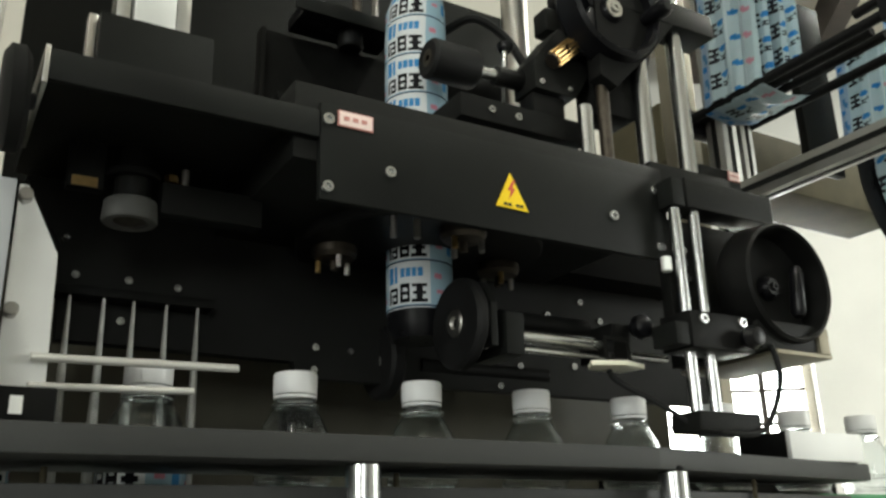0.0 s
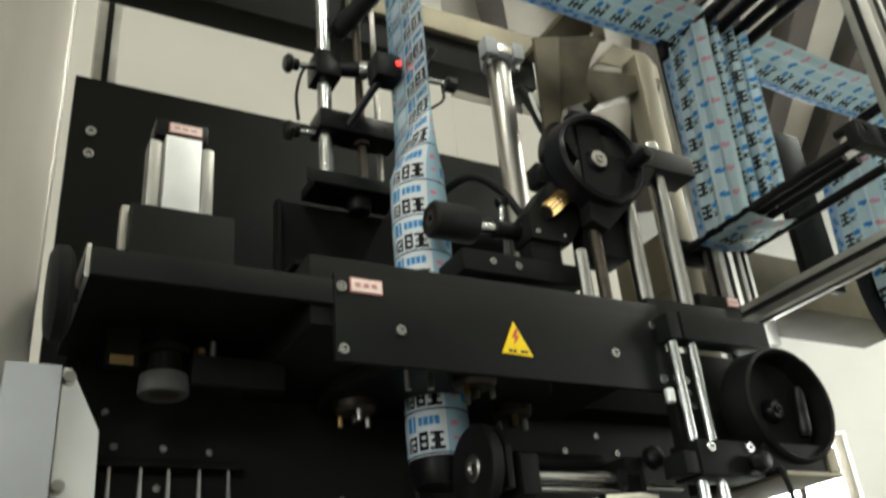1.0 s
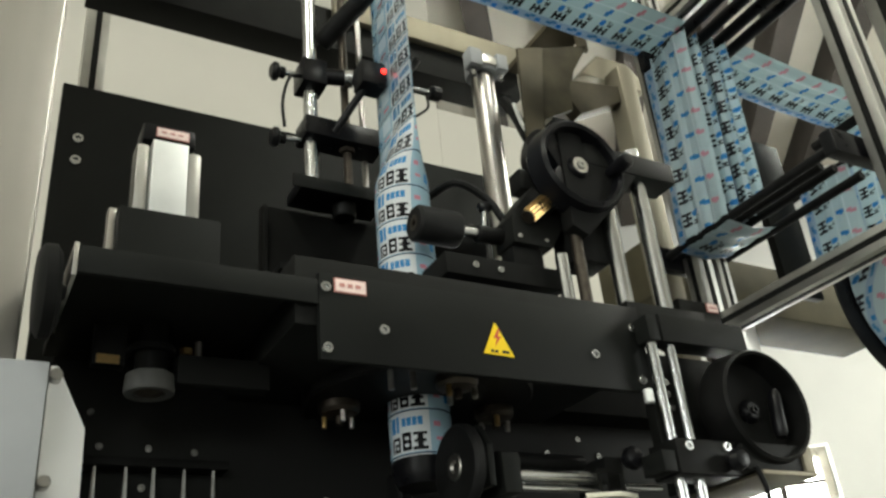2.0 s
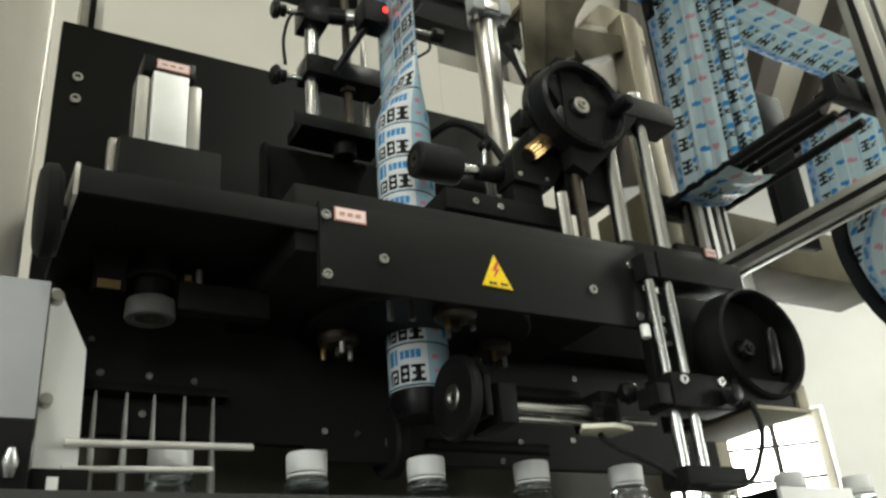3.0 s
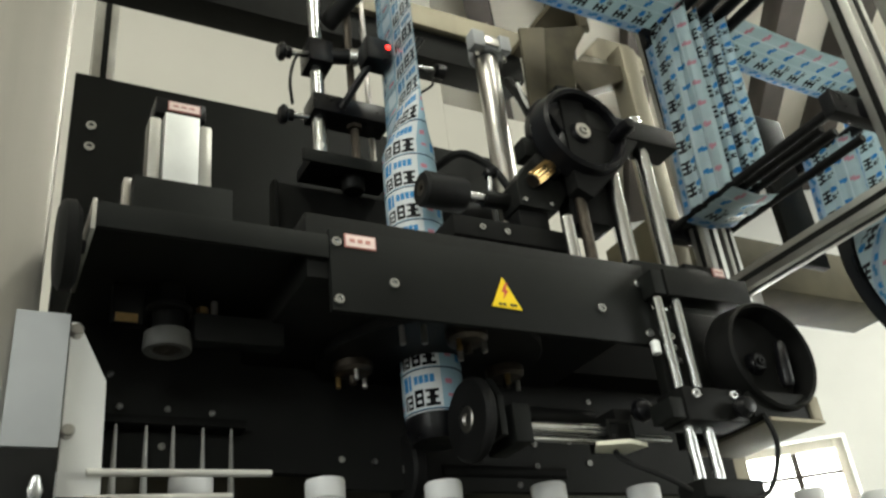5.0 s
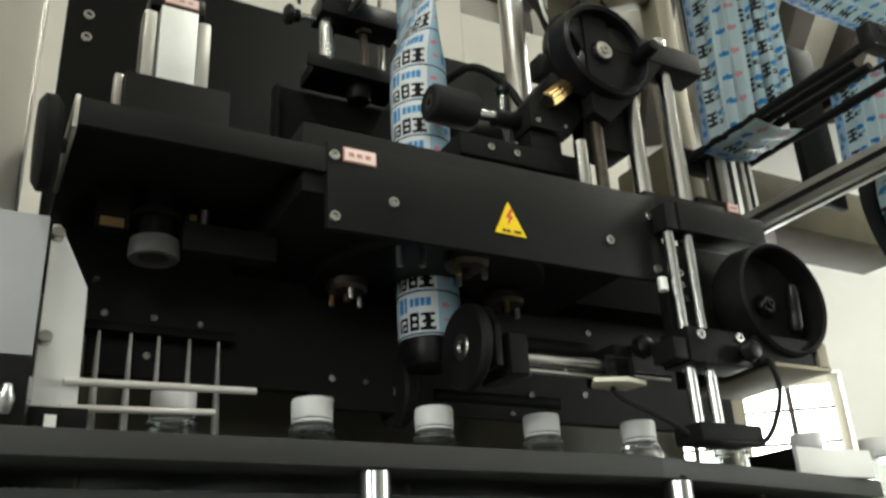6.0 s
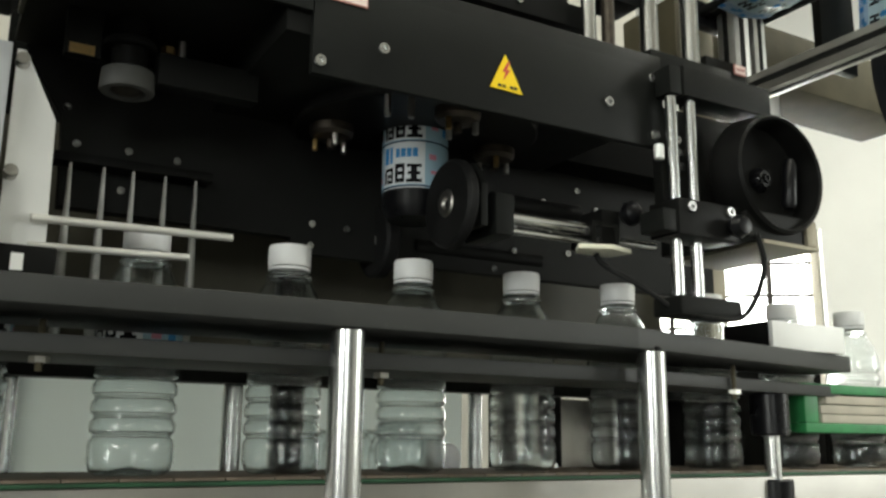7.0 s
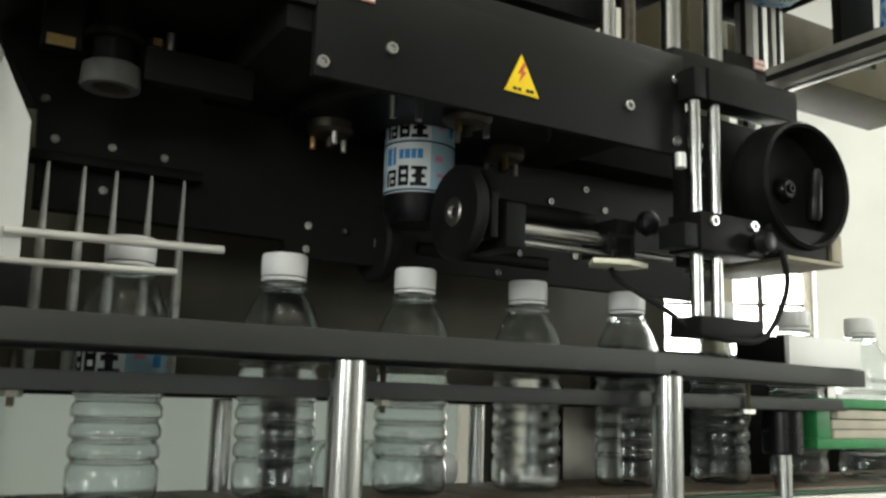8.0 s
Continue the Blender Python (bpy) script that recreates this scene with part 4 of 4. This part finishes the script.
def left_side():
    t = thing("white_side_plate", (-0.34, -0.05, 1.06), "white painted side plate with a cut corner", "side plate")
    part("plate", prism([(-0.360, 1.209), (-0.354, 1.209), (-0.3295, 1.159), (-0.3275, 1.059), (-0.360, 1.059)], -0.052, -0.046, 0.0008), WHITE, t)
    for z in (1.198, 1.113):
        part("bolt", rod((-0.356, -0.064, z), (-0.356, -0.0525, z), 0.005), STEEL, t)
    part("foot", box(-0.362, -0.322, -0.075, -0.03, 1.0238, 1.0585, 0.0015), BLACK_OX, t)
    part("foot_tab", box(-0.351, -0.343, -0.0765, -0.0755, 1.040, 1.052, 0), WHITE, t)
    g = thing("grey_side_plate", (-0.38, -0.1, 1.08), "grey painted steel side plate", "side plate")
    part("plate", box(-0.404, -0.3655, -0.104, -0.098, 1.086, 1.192, 0.001), GREYSHEET, g)
    part("lower_plate", box(-0.404, -0.3655, -0.104, -0.098, 1.0238, 1.0855, 0.001), BLACK_OX, g)
    part("catch", lathe([(0, 0), (0.004, 0), (0.006, 0.01), (0.003, 0.02), (0, 0.021)], (-0.378, -0.104, 1.045), (0, -0.3, 1), 14), CHROME, g)
    k = thing("star_knob", (-0.376, -0.128, 1.24), "black plastic clamping knob seen edge on", "knob")
    bm = lathe([(0, 0), (0.030, 0.0), (0.036, 0.004), (0.036, 0.012), (0.030, 0.016), (0, 0.016)], (-0.384, -0.128, 1.238), (1, 0, 0.05), 32)
    part("grip", bm, DEEP, k)
    part("stem", rod((-0.368, -0.128, 1.2385), (-0.3625, -0.128, 1.2385), 0.006), PLASTIC, k)
    c = thing("steel_cabinet", (-0.52, 0.1, 0), "tall brushed stainless steel cabinet", "cabinet")
    part("body", box(-0.75, -0.387, -0.07, 0.30, 0.0, 2.25, 0.003), STEEL, c)
    door = part("door", box(-0.748, -0.389, -0.09, -0.0705, 0.05, 2.2, 0.003), STEEL, c)
    part("door_handle", rod((-0.70, -0.105, 1.0), (-0.70, -0.105, 1.15), 0.006), CHROME, door)
    p = thing("frame_post", (-0.3, 0.5, 0), "grey aluminium frame post", "post")
    part("profile", box(-0.322, -0.284, 0.5, 0.54, 0, 2.3, 0.002), ALU, p)
    part("slot", box(-0.308, -0.298, 0.4965, 0.4995, 0, 2.3, 0), BLACK, p)


left_side()


# ---- sensor carriage over the film ----
def sensor_carriage():
    t = thing("sensor_carriage", (-0.03, 0.1, 1.5), "black sensor carriage on vertical steel rods", "sensor bracket")
    part("rod", rod((-0.072, 0.1, 1.5305), (-0.072, 0.1, 1.957), 0.0095, seg=24), CHROME, t)
    part("threaded_rod", rod((-0.022, 0.1, 1.5305), (-0.022, 0.1, 1.957), 0.0055), RUST, t, "brown threaded rod")
    part("thin_rod", rod((0.012, 0.12, 1.5305), (0.012, 0.12, 1.957), 0.004), STEEL, t)
    part("clamp_block", box(-0.088, -0.054, 0.08, 0.12, 1.683, 1.722, 0.002), PLASTIC, t)
    part("clamp_arm", rod((-0.054, 0.09, 1.704), (0.004, 0.07, 1.70), 0.011), PLASTIC, t)
    part("clamp_collar", lathe([(0.0112, 0), (0.0125, 0.001), (0.0125, 0.011), (0.0112, 0.012)], (-0.030, 0.082, 1.7025), (1, -0.34, -0.07), 24), CHROME, t)
    part("middle_block", box(-0.086, 0.024, 0.08, 0.12, 1.600, 1.628, 0.002), PLASTIC, t)
    part("lower_plate", box(-0.095, 0.020, 0.075, 0.13, 1.514, 1.530, 0.002), PLASTIC, t)
    part("lower_lip", box(-0.107, 0.022, 0.0715, 0.0745, 1.510, 1.528, 0.0008), ANOD, t)
    # dark open box added under the plate to keep the recess in shade
    part("recess_side", box(-0.128, -0.122, 0.122, 0.14, 1.2975, 1.509, 0.002), DEEP, t)
    part("recess_back", box(-0.1215, 0.10, 0.134, 0.14, 1.2975, 1.5135, 0.002), DEEP, t)
    part("recess_floor", box(-0.1215, 0.03, 0.08, 0.1335, 1.40, 1.408, 0.001), DEEP, t)
    part("bush", lathe([(0, 0), (0.013, 0), (0.015, 0.003), (0.015, 0.02), (0, 0.02)], (-0.03, 0.1, 1.4935), (0, 0, 1), 24), BLACK_OX, t)
    part("rod_nut", lathe([(0.0057, 0), (0.011, 0), (0.011, 0.006), (0.0057, 0.006)], (-0.022, 0.1, 1.593), (0, 0, 1), 6), RUST, t, "brown hexagonal nut")
    for z, y in ((1.702, 0.1), (1.597, 0.1)):
        part("knob_stem", rod((-0.108, y, z), (-0.086, y, z + 0.003), 0.004), CHROME, t)
        part("knob", lathe([(0, 0), (0.009, 0), (0.013, 0.004), (0.013, 0.008), (0.008, 0.011), (0.0085, 0.018), (0, 0.02)], (-0.126, y, z - 0.002), (1, 0, 0.1), 9), PLASTIC, t)
    part("cable", cable([(-0.088, 0.09, 1.696), (-0.108, 0.08, 1.678), (-0.117, 0.08, 1.638), (-0.113, 0.085, 1.603)], 0.0022), RUBBER, t)
    s = thing("film_sensor", (-0.02, 0.02, 1.66), "black optical film sensor with a red light", "sensor")
    part("body", box(-0.040, -0.0065, 0.004, 0.034, 1.638, 1.674, 0.003), PLASTIC, s)
    part("stalk", rod((-0.004, 0.062, 1.70), (-0.02, 0.03, 1.67), 0.007), PLASTIC, s)
    # glowing disc stands in for the sensor light's red glow on the film
    part("red_spot", lathe([(0, 0.0025), (0.003, 0.002), (0.0038, 0)], (-0.0105, 0.0036, 1.660), (0.1, -1, 0), 14), REDLIGHT, s, "glowing red spot of the sensor's light")
    part("guide_arm", rod((-0.052, 0.07, 1.60), (-0.028, 0.02, 1.645), 0.005), PLASTIC, s)
    part("upper_roller", rod((-0.045, 0.12, 1.79), (0.03, -0.05, 1.86), 0.014), RUBBER, s)
    part("rear_knob", lathe([(0, 0), (0.008, 0), (0.011, 0.004), (0.011, 0.016), (0, 0.018)], (0.10, 0.08, 1.715), (1, 0, 0), 9), PLASTIC, s)
    part("rear_arm", rod((0.045, 0.09, 1.70), (0.085, 0.08, 1.77), 0.006), PLASTIC, s)
    part("rear_stem", rod((0.05, 0.08, 1.712), (0.10, 0.08, 1.715), 0.004), CHROME, s)
    part("rear_cable", cable([(0.095, 0.08, 1.71), (0.09, 0.07, 1.68), (0.07, 0.06, 1.655), (0.05, 0.06, 1.64)], 0.002), RUBBER, s)


sensor_carriage()


# ---- top frame, back cylinder ----
def top_frame():
    t = thing("top_crossbar", (0.1, 0.3, 1.95), "dark steel crossbar along the machine's top", "frame beam")
    part("beam", box(-0.34, 0.435, 0.30, 0.36, 1.957, 2.045, 0.002), BLACK, t)
    part("steel_channel", box(0.05, 0.486, 0.284, 0.299, 2.018, 2.068, 0.002), TAN, t, "bare stainless channel")
    c = thing("air_cylinder", (0.28, 0.2, 1.5), "polished steel lift cylinder with a flange", "cylinder")
    part("barrel", rod((0.28, 0.2, 1.45), (0.28, 0.2, 1.885), 0.0195, seg=32), STEEL, c)
    fl = part("flange", lathe([(0.0198, 0), (0.027, 0), (0.028, 0.002), (0.028, 0.018), (0.024, 0.021), (0.024, 0.034), (0, 0.034)], (0.28, 0.2, 1.8865), (0, 0, 1), 32), GREYSHEET, c, "steel mounting flange")
    part("clamp_ear", box(0.238, 0.262, 0.165, 0.19, 1.882, 1.916, 0.003), GREYSHEET, fl, "cast clamp ear")
    part("clamp_ear", box(0.292, 0.313, 0.165, 0.19, 1.886, 1.918, 0.003), GREYSHEET, fl, "cast clamp ear")
    part("clamp_strap", box(0.2625, 0.2915, 0.168, 0.1715, 1.892, 1.908, 0.001), STEEL, fl)
    for x, z in ((0.25, 1.878), (0.302, 1.882)):
        part("flange_bolt", rod((x, 0.178, z - 0.012), (x, 0.178, z + 0.003), 0.0045, seg=8), CHROME, fl)
    part("hose", cable([(0.318, 0.2, 1.85), (0.325, 0.18, 1.80), (0.33, 0.16, 1.74), (0.35, 0.12, 1.68), (0.36, 0.1, 1.62)], 0.009), RUBBER, c)
    part("white_wire", cable([(0.315, 0.17, 1.82), (0.318, 0.15, 1.75), (0.335, 0.1, 1.67), (0.345, 0.08, 1.62)], 0.003), WHITE, c)
    b = thing("steel_bracket", (0.33, 0.1, 1.6), "folded stainless steel bracket plate", "bracket")
    # web and folded side carry their shade as two darker steels
    part("web", prism([(0.272, 1.58), (0.304, 1.58), (0.307, 1.69), (0.3375, 1.892), (0.286, 1.875)], 0.10, 0.106, 0.001), TAN_SHADED, b)
    part("folded_side", prism([(0.3085, 1.69), (0.324, 1.75), (0.385, 1.783), (0.385, 1.829), (0.401, 1.869), (0.445, 1.938), (0.341, 1.897)], 0.107, 0.113, 0.001), SHADED_STEEL, b)
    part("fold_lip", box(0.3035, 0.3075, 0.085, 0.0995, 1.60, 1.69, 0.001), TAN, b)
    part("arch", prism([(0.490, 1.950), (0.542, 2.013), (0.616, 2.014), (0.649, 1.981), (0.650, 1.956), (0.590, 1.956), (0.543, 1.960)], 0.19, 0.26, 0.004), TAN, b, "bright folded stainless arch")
    part("stay", box(0.40, 0.475, 0.107, 0.283, 2.0, 2.012, 0.001), TAN_SHADED, b)
    part("stay_leg", box(0.425, 0.445, 0.107, 0.115, 1.925, 1.9995, 0.001), TAN_SHADED, b)


top_frame()


# ---- film accumulator frame ----
def profile(bm_name, p0, p1, w, parent):
    """A square aluminium extrusion between two points along one axis, with a dark slot strip on its faces."""
    a, b = Vector(p0), Vector(p1)
    h = w / 2
    lo = [min(a[i], b[i]) - (h if abs(a[i] - b[i]) < 1e-6 else 0) for i in range(3)]
    hi = [max(a[i], b[i]) + (h if abs(a[i] - b[i]) < 1e-6 else 0) for i in range(3)]
    ob = part(bm_name, box(lo[0], hi[0], lo[1], hi[1], lo[2], hi[2], 0.0025), ALU, parent)
    long = max(range(3), key=lambda i: abs(a[i] - b[i]))
    for ax in range(3):
        if ax == long:
            continue
        for s in (-1, 1):
            l, u = list(lo), list(hi)
            other = 3 - ax - long
            mid = (lo[other] + hi[other]) / 2
            l[other], u[other] = mid - w * 0.13, mid + w * 0.13
            if s < 0:
                u[ax] = lo[ax] - 0.0001
                l[ax] = lo[ax] - 0.0012
            else:
                l[ax] = hi[ax] + 0.0001
                u[ax] = hi[ax] + 0.0012
            part("slot", box(l[0], u[0], l[1], u[1], l[2], u[2], 0), BLACK, ob)
    return ob


def accumulator():
    t = thing("web_stand", (0.55, -0.1, 1.4), "aluminium profile frame that carries the film web", "frame")
    profile("far_upright", (0.530, 0.062, 1.32), (0.530, 0.062, 2.30), 0.030, t)
    profile("far_upright", (0.585, 0.075, 1.32), (0.585, 0.075, 2.30), 0.024, t)
    profile("near_upright", (0.540, -0.268, 1.36), (0.540, -0.268, 2.30), 0.034, t)
    profile("lower_rail", (0.545, 0.046, 1.400), (0.545, -0.25, 1.400), 0.030, t)
    profile("upper_rail", (0.530, 0.046, 1.93), (0.530, -0.25, 1.93), 0.030, t)
    profile("outer_upright", (0.66, -0.285, 1.2), (0.66, -0.285, 2.30), 0.05, t)
    part("spring", cable([(0.566 + 0.004 * math.cos(i * 1.6), -0.236 + 0.004 * math.sin(i * 1.6), 1.56 + i * 0.0022) for i in range(150)], 0.0011, 6, 2), STEEL, t)
    r = thing("dancer_rollers", (0.5, -0.1, 1.5), "black dancer bar with several film rollers", "roller")
    part("end_block", box(0.475, 0.60, 0.082, 0.098, 1.497, 1.535, 0.003), PLASTIC, r)
    part("near_block", box(0.475, 0.66, -0.245, -0.225, 1.50, 1.535, 0.003), PLASTIC, r)
    for x, z in ((0.492, 1.517), (0.517, 1.52), (0.545, 1.523), (0.60, 1.525)):
        part("roller", rod((x, -0.224 if x < 0.5 else -0.19, z), (x, 0.081, z), 0.0068), RUBBER, r)
    u = thing("guide_rollers", (0.5, 0, 1.87), "black film guide rollers at the frame's top", "roller")
    for x in (0.512, 0.55, 0.585, 0.62):
        part("roller", rod((x, -0.24, 1.868), (x, 0.045, 1.868), 0.010), PLASTIC, u)
    for x, z in ((0.957, 1.839), (0.812, 1.682), (0.795, 1.53)):
        part("roller", rod((x, -0.08, z), (x, 0.09, z), 0.010), PLASTIC, u)
    part("corner_block", box(0.49, 0.53, 0.03, 0.046, 1.845, 1.905, 0.003), PLASTIC, u)
    part("turn_roller", rod((0.013, -0.07, 1.873), (0.013, 0.12, 1.873), 0.012), RUBBER, u)
    f = thing("film_web", (0.5, 0, 1.7), "printed blue shrink film looped over the rollers", "film")
    film_strip([(0.014, -0.004, 1.8862), (0.26, -0.004, 1.884), (0.512, -0.004, 1.8795)], 0.1, "top_run", f)
    film_strip([(0.5015, -0.004, 1.866), (0.483, -0.004, 1.517)], 0.1, "hanging_run", f, 0.02, 0.0022)
    film_strip([(0.527, -0.004, 1.866), (0.508, -0.004, 1.52)], 0.1, "hanging_run", f, 0.05, 0.003, 0.045)
    film_strip([(0.558, -0.006, 1.866), (0.536, -0.008, 1.523)], 0.1, "hanging_run", f, 0.0, 0.003, 0.04)
    film_strip([(0.582, -0.010, 1.866), (0.556, -0.013, 1.525)], 0.1, "hanging_run", f, 0.07, 0.003, 0.05)
    film_strip([(0.632, -0.006, 1.868), (0.80, -0.006, 1.852), (0.955, -0.006, 1.850)], 0.1, "feed_run", f, 0.03, 0.001)
    film_strip([(0.802, -0.006, 1.68), (0.785, -0.006, 1.53)], 0.1, "hanging_run", f, 0.01, 0.0015)
    film_strip([(0.484, -0.004, 1.508), (0.53, -0.004, 1.503), (0.572, -0.008, 1.51)], 0.1, "bottom_run", f, 0.03, 0.001)
    film_strip([(0.967, -0.006, 1.838), (0.93, -0.006, 1.62), (0.868, 0.0, 1.515)], 0.1, "reel_run", f, 0.03, 0.001)
    d = thing("dark_panel", (0.75, 0.05, 1.4), "dark grey instrument panel behind the film", "panel")
    part("panel", box(0.72, 0.80, 0.06, 0.075, 1.48, 1.78, 0.002), BLACK, d)
    q = thing("film_reel", (0.95, -0.05, 1.5), "large film reel with a dark rim", "reel")
    part("flange", lathe([(0.0, 0), (0.165, 0), (0.17, 0.003), (0.165, 0.006), (0, 0.006)], (1.0, 0.055, 1.50), (0, 1, 0), 56), PLASTIC, q)
    bm = lathe([(0.05, 0), (0.135, 0), (0.135, 0.1), (0.05, 0.1)], (1.0, -0.05, 1.50), (0, 1, 0), 48)
    uvl = bm.loops.layers.uv.new("UVMap")
    for face in bm.faces:
        for loop in face.loops:
            p = loop.vert.co
            loop[uvl].uv = (0.8 * p.x + 0.6 * p.z + p.y, 0.8 * p.z - 0.6 * p.x)
    part("roll", bm, FILM_WEB, q, "wound printed blue film")
    part("spindle", rod((1.0, -0.06, 1.50), (1.0, 0.054, 1.50), 0.014), BLACK, q)
    s = thing("steel_beam", (1.0, 0.3, 1.55), "stained brown steel box beam behind the frame", "beam")
    part("beam", box(0.62, 1.275, 0.26, 0.388, 1.552, 1.66, 0.003), BEAMM, s)
    part("end_plate", box(1.2755, 1.34, 0.20, 0.39, 1.60, 1.70, 0.002), GREYSHEET, s)
    socket_screw((1.29, 0.20, 1.643), (0, -1, 0), 0.008, s, "bolt")
    m = thing("gear_bracket", (0.62, 0.12, 1.4), "small steel gear bracket beside the frame", "bracket")
    part("plate", box(0.60, 0.69, 0.12, 0.16, 1.40, 1.47, 0.003), STEEL, m)
    part("gear", lathe([(0, 0), (0.02, 0), (0.022, 0.002), (0.022, 0.012), (0, 0.014)], (0.63, 0.119, 1.445), (0, -1, 0), 22), GREYSHEET, m)
    part("cable_chain", cable([(0.602, 0.10, 1.33 + 0.01 * i) for i in range(20)], 0.006), STEEL, m)


accumulator()


# ---- below the guide bar ----
def rear_supports():
    for x, r in ((-0.335, 0.0085), (-0.150, 0.0088), (0.107, 0.0068), (0.176, 0.0068)):
        t = thing("rear_post", (x, 0.06, 0.89), "slim polished rear support post", "post", "rear posts")
        part("shaft", rod((x, 0.06, 0.82), (x, 0.06, 0.9755), r), CHROME, t)
    f = thing("post_flange", (0.176, 0.06, 0.9), "steel clamping foot round a post", "clamp")
    part("foot", box(0.150, 0.202, 0.045, 0.075, 0.8895, 0.905, 0.002), STEEL, f)
    part("ring", lathe([(0.0067, 0), (0.013, 0), (0.013, 0.008), (0.0067, 0.008)], (0.176, 0.06, 0.9052), (0, 0, 1), 24), STEEL, f)
    b = thing("black_post", (-0.083, 0.07, 0.9), "square black support post", "post")
    part("post", box(-0.098, -0.068, 0.0905, 0.115, 0.82, 1.115, 0.002), BLACK, b)
    k = thing("drive_cover", (0.36, 0.08, 0.9), "black sheet metal drive cover", "cover")
    part("cover", box(0.312, 0.68, 0.0765, 0.13, 0.8895, 1.045, 0.002), DEEP, k)
    part("low_cover", box(0.6805, 1.30, 0.0765, 0.13, 0.8895, 0.975, 0.002), DEEP, k)
    socket_screw((0.385, 0.0765, 0.925), (0, -1, 0), 0.005, k)
    b2 = thing("black_post", (0.235, 0.1, 0.9), "narrow square black support post", "post")
    part("post", box(0.222, 0.2425, 0.0905, 0.11, 0.82, 1.0, 0.002), BLACK, b2)
    p = thing("steel_plate", (0.27, 0.08, 0.9), "upright stainless steel plate", "plate")
    part("plate", box(0.243, 0.308, 0.10, 0.106, 0.85, 0.9755, 0.001), STEEL, p)
    part("fold", box(0.300, 0.306, 0.070, 0.0995, 0.85, 0.9755, 0.001), STEEL, p)
    g = thing("backing_screen", (0, 0.2, 0.85), "pale grey translucent rear panel", "panel")
    part("sheet", box(-0.75, 0.235, 0.30, 0.306, 0.70, 1.0, 0.001), PALE, g)
    part("upper_sheet", box(-0.75, 0.505, 0.20, 0.206, 0.995, 1.24, 0.001), SMOKED, g)
    for x in (-0.45, 0.30):
        part("frame_leg", box(x, x + 0.03, 0.306, 0.336, 0, 1.0, 0.001), BLACK, g)
    r = thing("sleeve_post", (0.37, -0.1, 0.6), "steel post with black clamp sleeves", "post")
    part("shaft", rod((0.382, -0.085, 0.6), (0.382, -0.085, 0.98), 0.0085), CHROME, r)
    part("upper_sleeve", lathe([(0.0087, 0), (0.018, 0), (0.0195, 0.002), (0.0195, 0.042), (0.018, 0.0435), (0.0087, 0.0435)], (0.382, -0.085, 0.936), (0, 0, 1), 28), PLASTIC, r)
    part("lower_sleeve", lathe([(0.0087, 0), (0.018, 0), (0.0195, 0.002), (0.0195, 0.05), (0.018, 0.052), (0.0087, 0.052)], (0.382, -0.085, 0.84), (0, 0, 1), 28), PLASTIC, r)


rear_supports()


def right_end():
    b = thing("switch_box", (0.42, -0.09, 1.024), "white switch box with a black side on the guide bar", "box")
    part("front", box(0.360, 0.474, -0.114, -0.1085, 1.0238, 1.053, 0.001), WHITE, b)
    part("body", box(0.360, 0.474, -0.108, -0.048, 1.0238, 1.053, 0.001), DEEP, b)
    tr = thing("green_tray", (0.6, -0.06, 0.94), "green plastic tray holding cardboard sheets", "tray")
    part("lower_rail", box(0.452, 0.95, -0.074, -0.0515, 0.940, 0.9505, 0.001), GREEN, tr)
    part("upper_rail", box(0.452, 0.95, -0.074, -0.0515, 0.9835, 0.994, 0.001), GREEN, tr)
    part("end_wall", box(0.452, 0.4745, -0.074, -0.0515, 0.9507, 0.9833, 0.001), GREEN, tr)
    part("back_wall", box(0.4747, 0.95, -0.055, -0.0517, 0.9507, 0.9833, 0.0005), GREEN, tr)
    part("support", box(0.90, 0.92, -0.069, -0.055, 0.895, 0.9398, 0.001), STEEL, tr)
    s = thing("cardboard_stack", (0.7, -0.065, 0.951), "stack of pale cardboard sheets in the tray", "cardboard")
    for i, (z, dx) in enumerate(((0.9508, 0.004), (0.9612, 0.002), (0.972, 0.012))):
        part("sheet", box(0.478 + dx, 0.94, -0.0725, -0.0565, z, z + 0.0095, 0.0008), PAPER, s)
    u = thing("steel_upright", (0.55, 0.15, 0), "dull stainless steel upright behind the hand wheel", "post")
    part("post", box(0.538, 0.575, 0.14, 0.18, 0.0, 1.95, 0.003), TAN, u)
    part("cross_arm", prism([(0.422, 1.841), (0.439, 1.819), (0.5375, 1.872), (0.5375, 1.906), (0.426, 1.888)], 0.148, 0.178, 0.002), TAN_SHADED, u)
    bottle(-0.06, 0.125, 0.9055, (1, 0.15, 0.0), "", "empty clear plastic bottle lying on its side")
    sh = thing("bottle_ledge", (0.0, 0.15, 0.88), "dark ledge behind the conveyor", "ledge")
    part("ledge", box(-0.45, 0.30, 0.0905, 0.19, 0.855, 0.8725, 0.001), BLACK_OX, sh)


right_end()
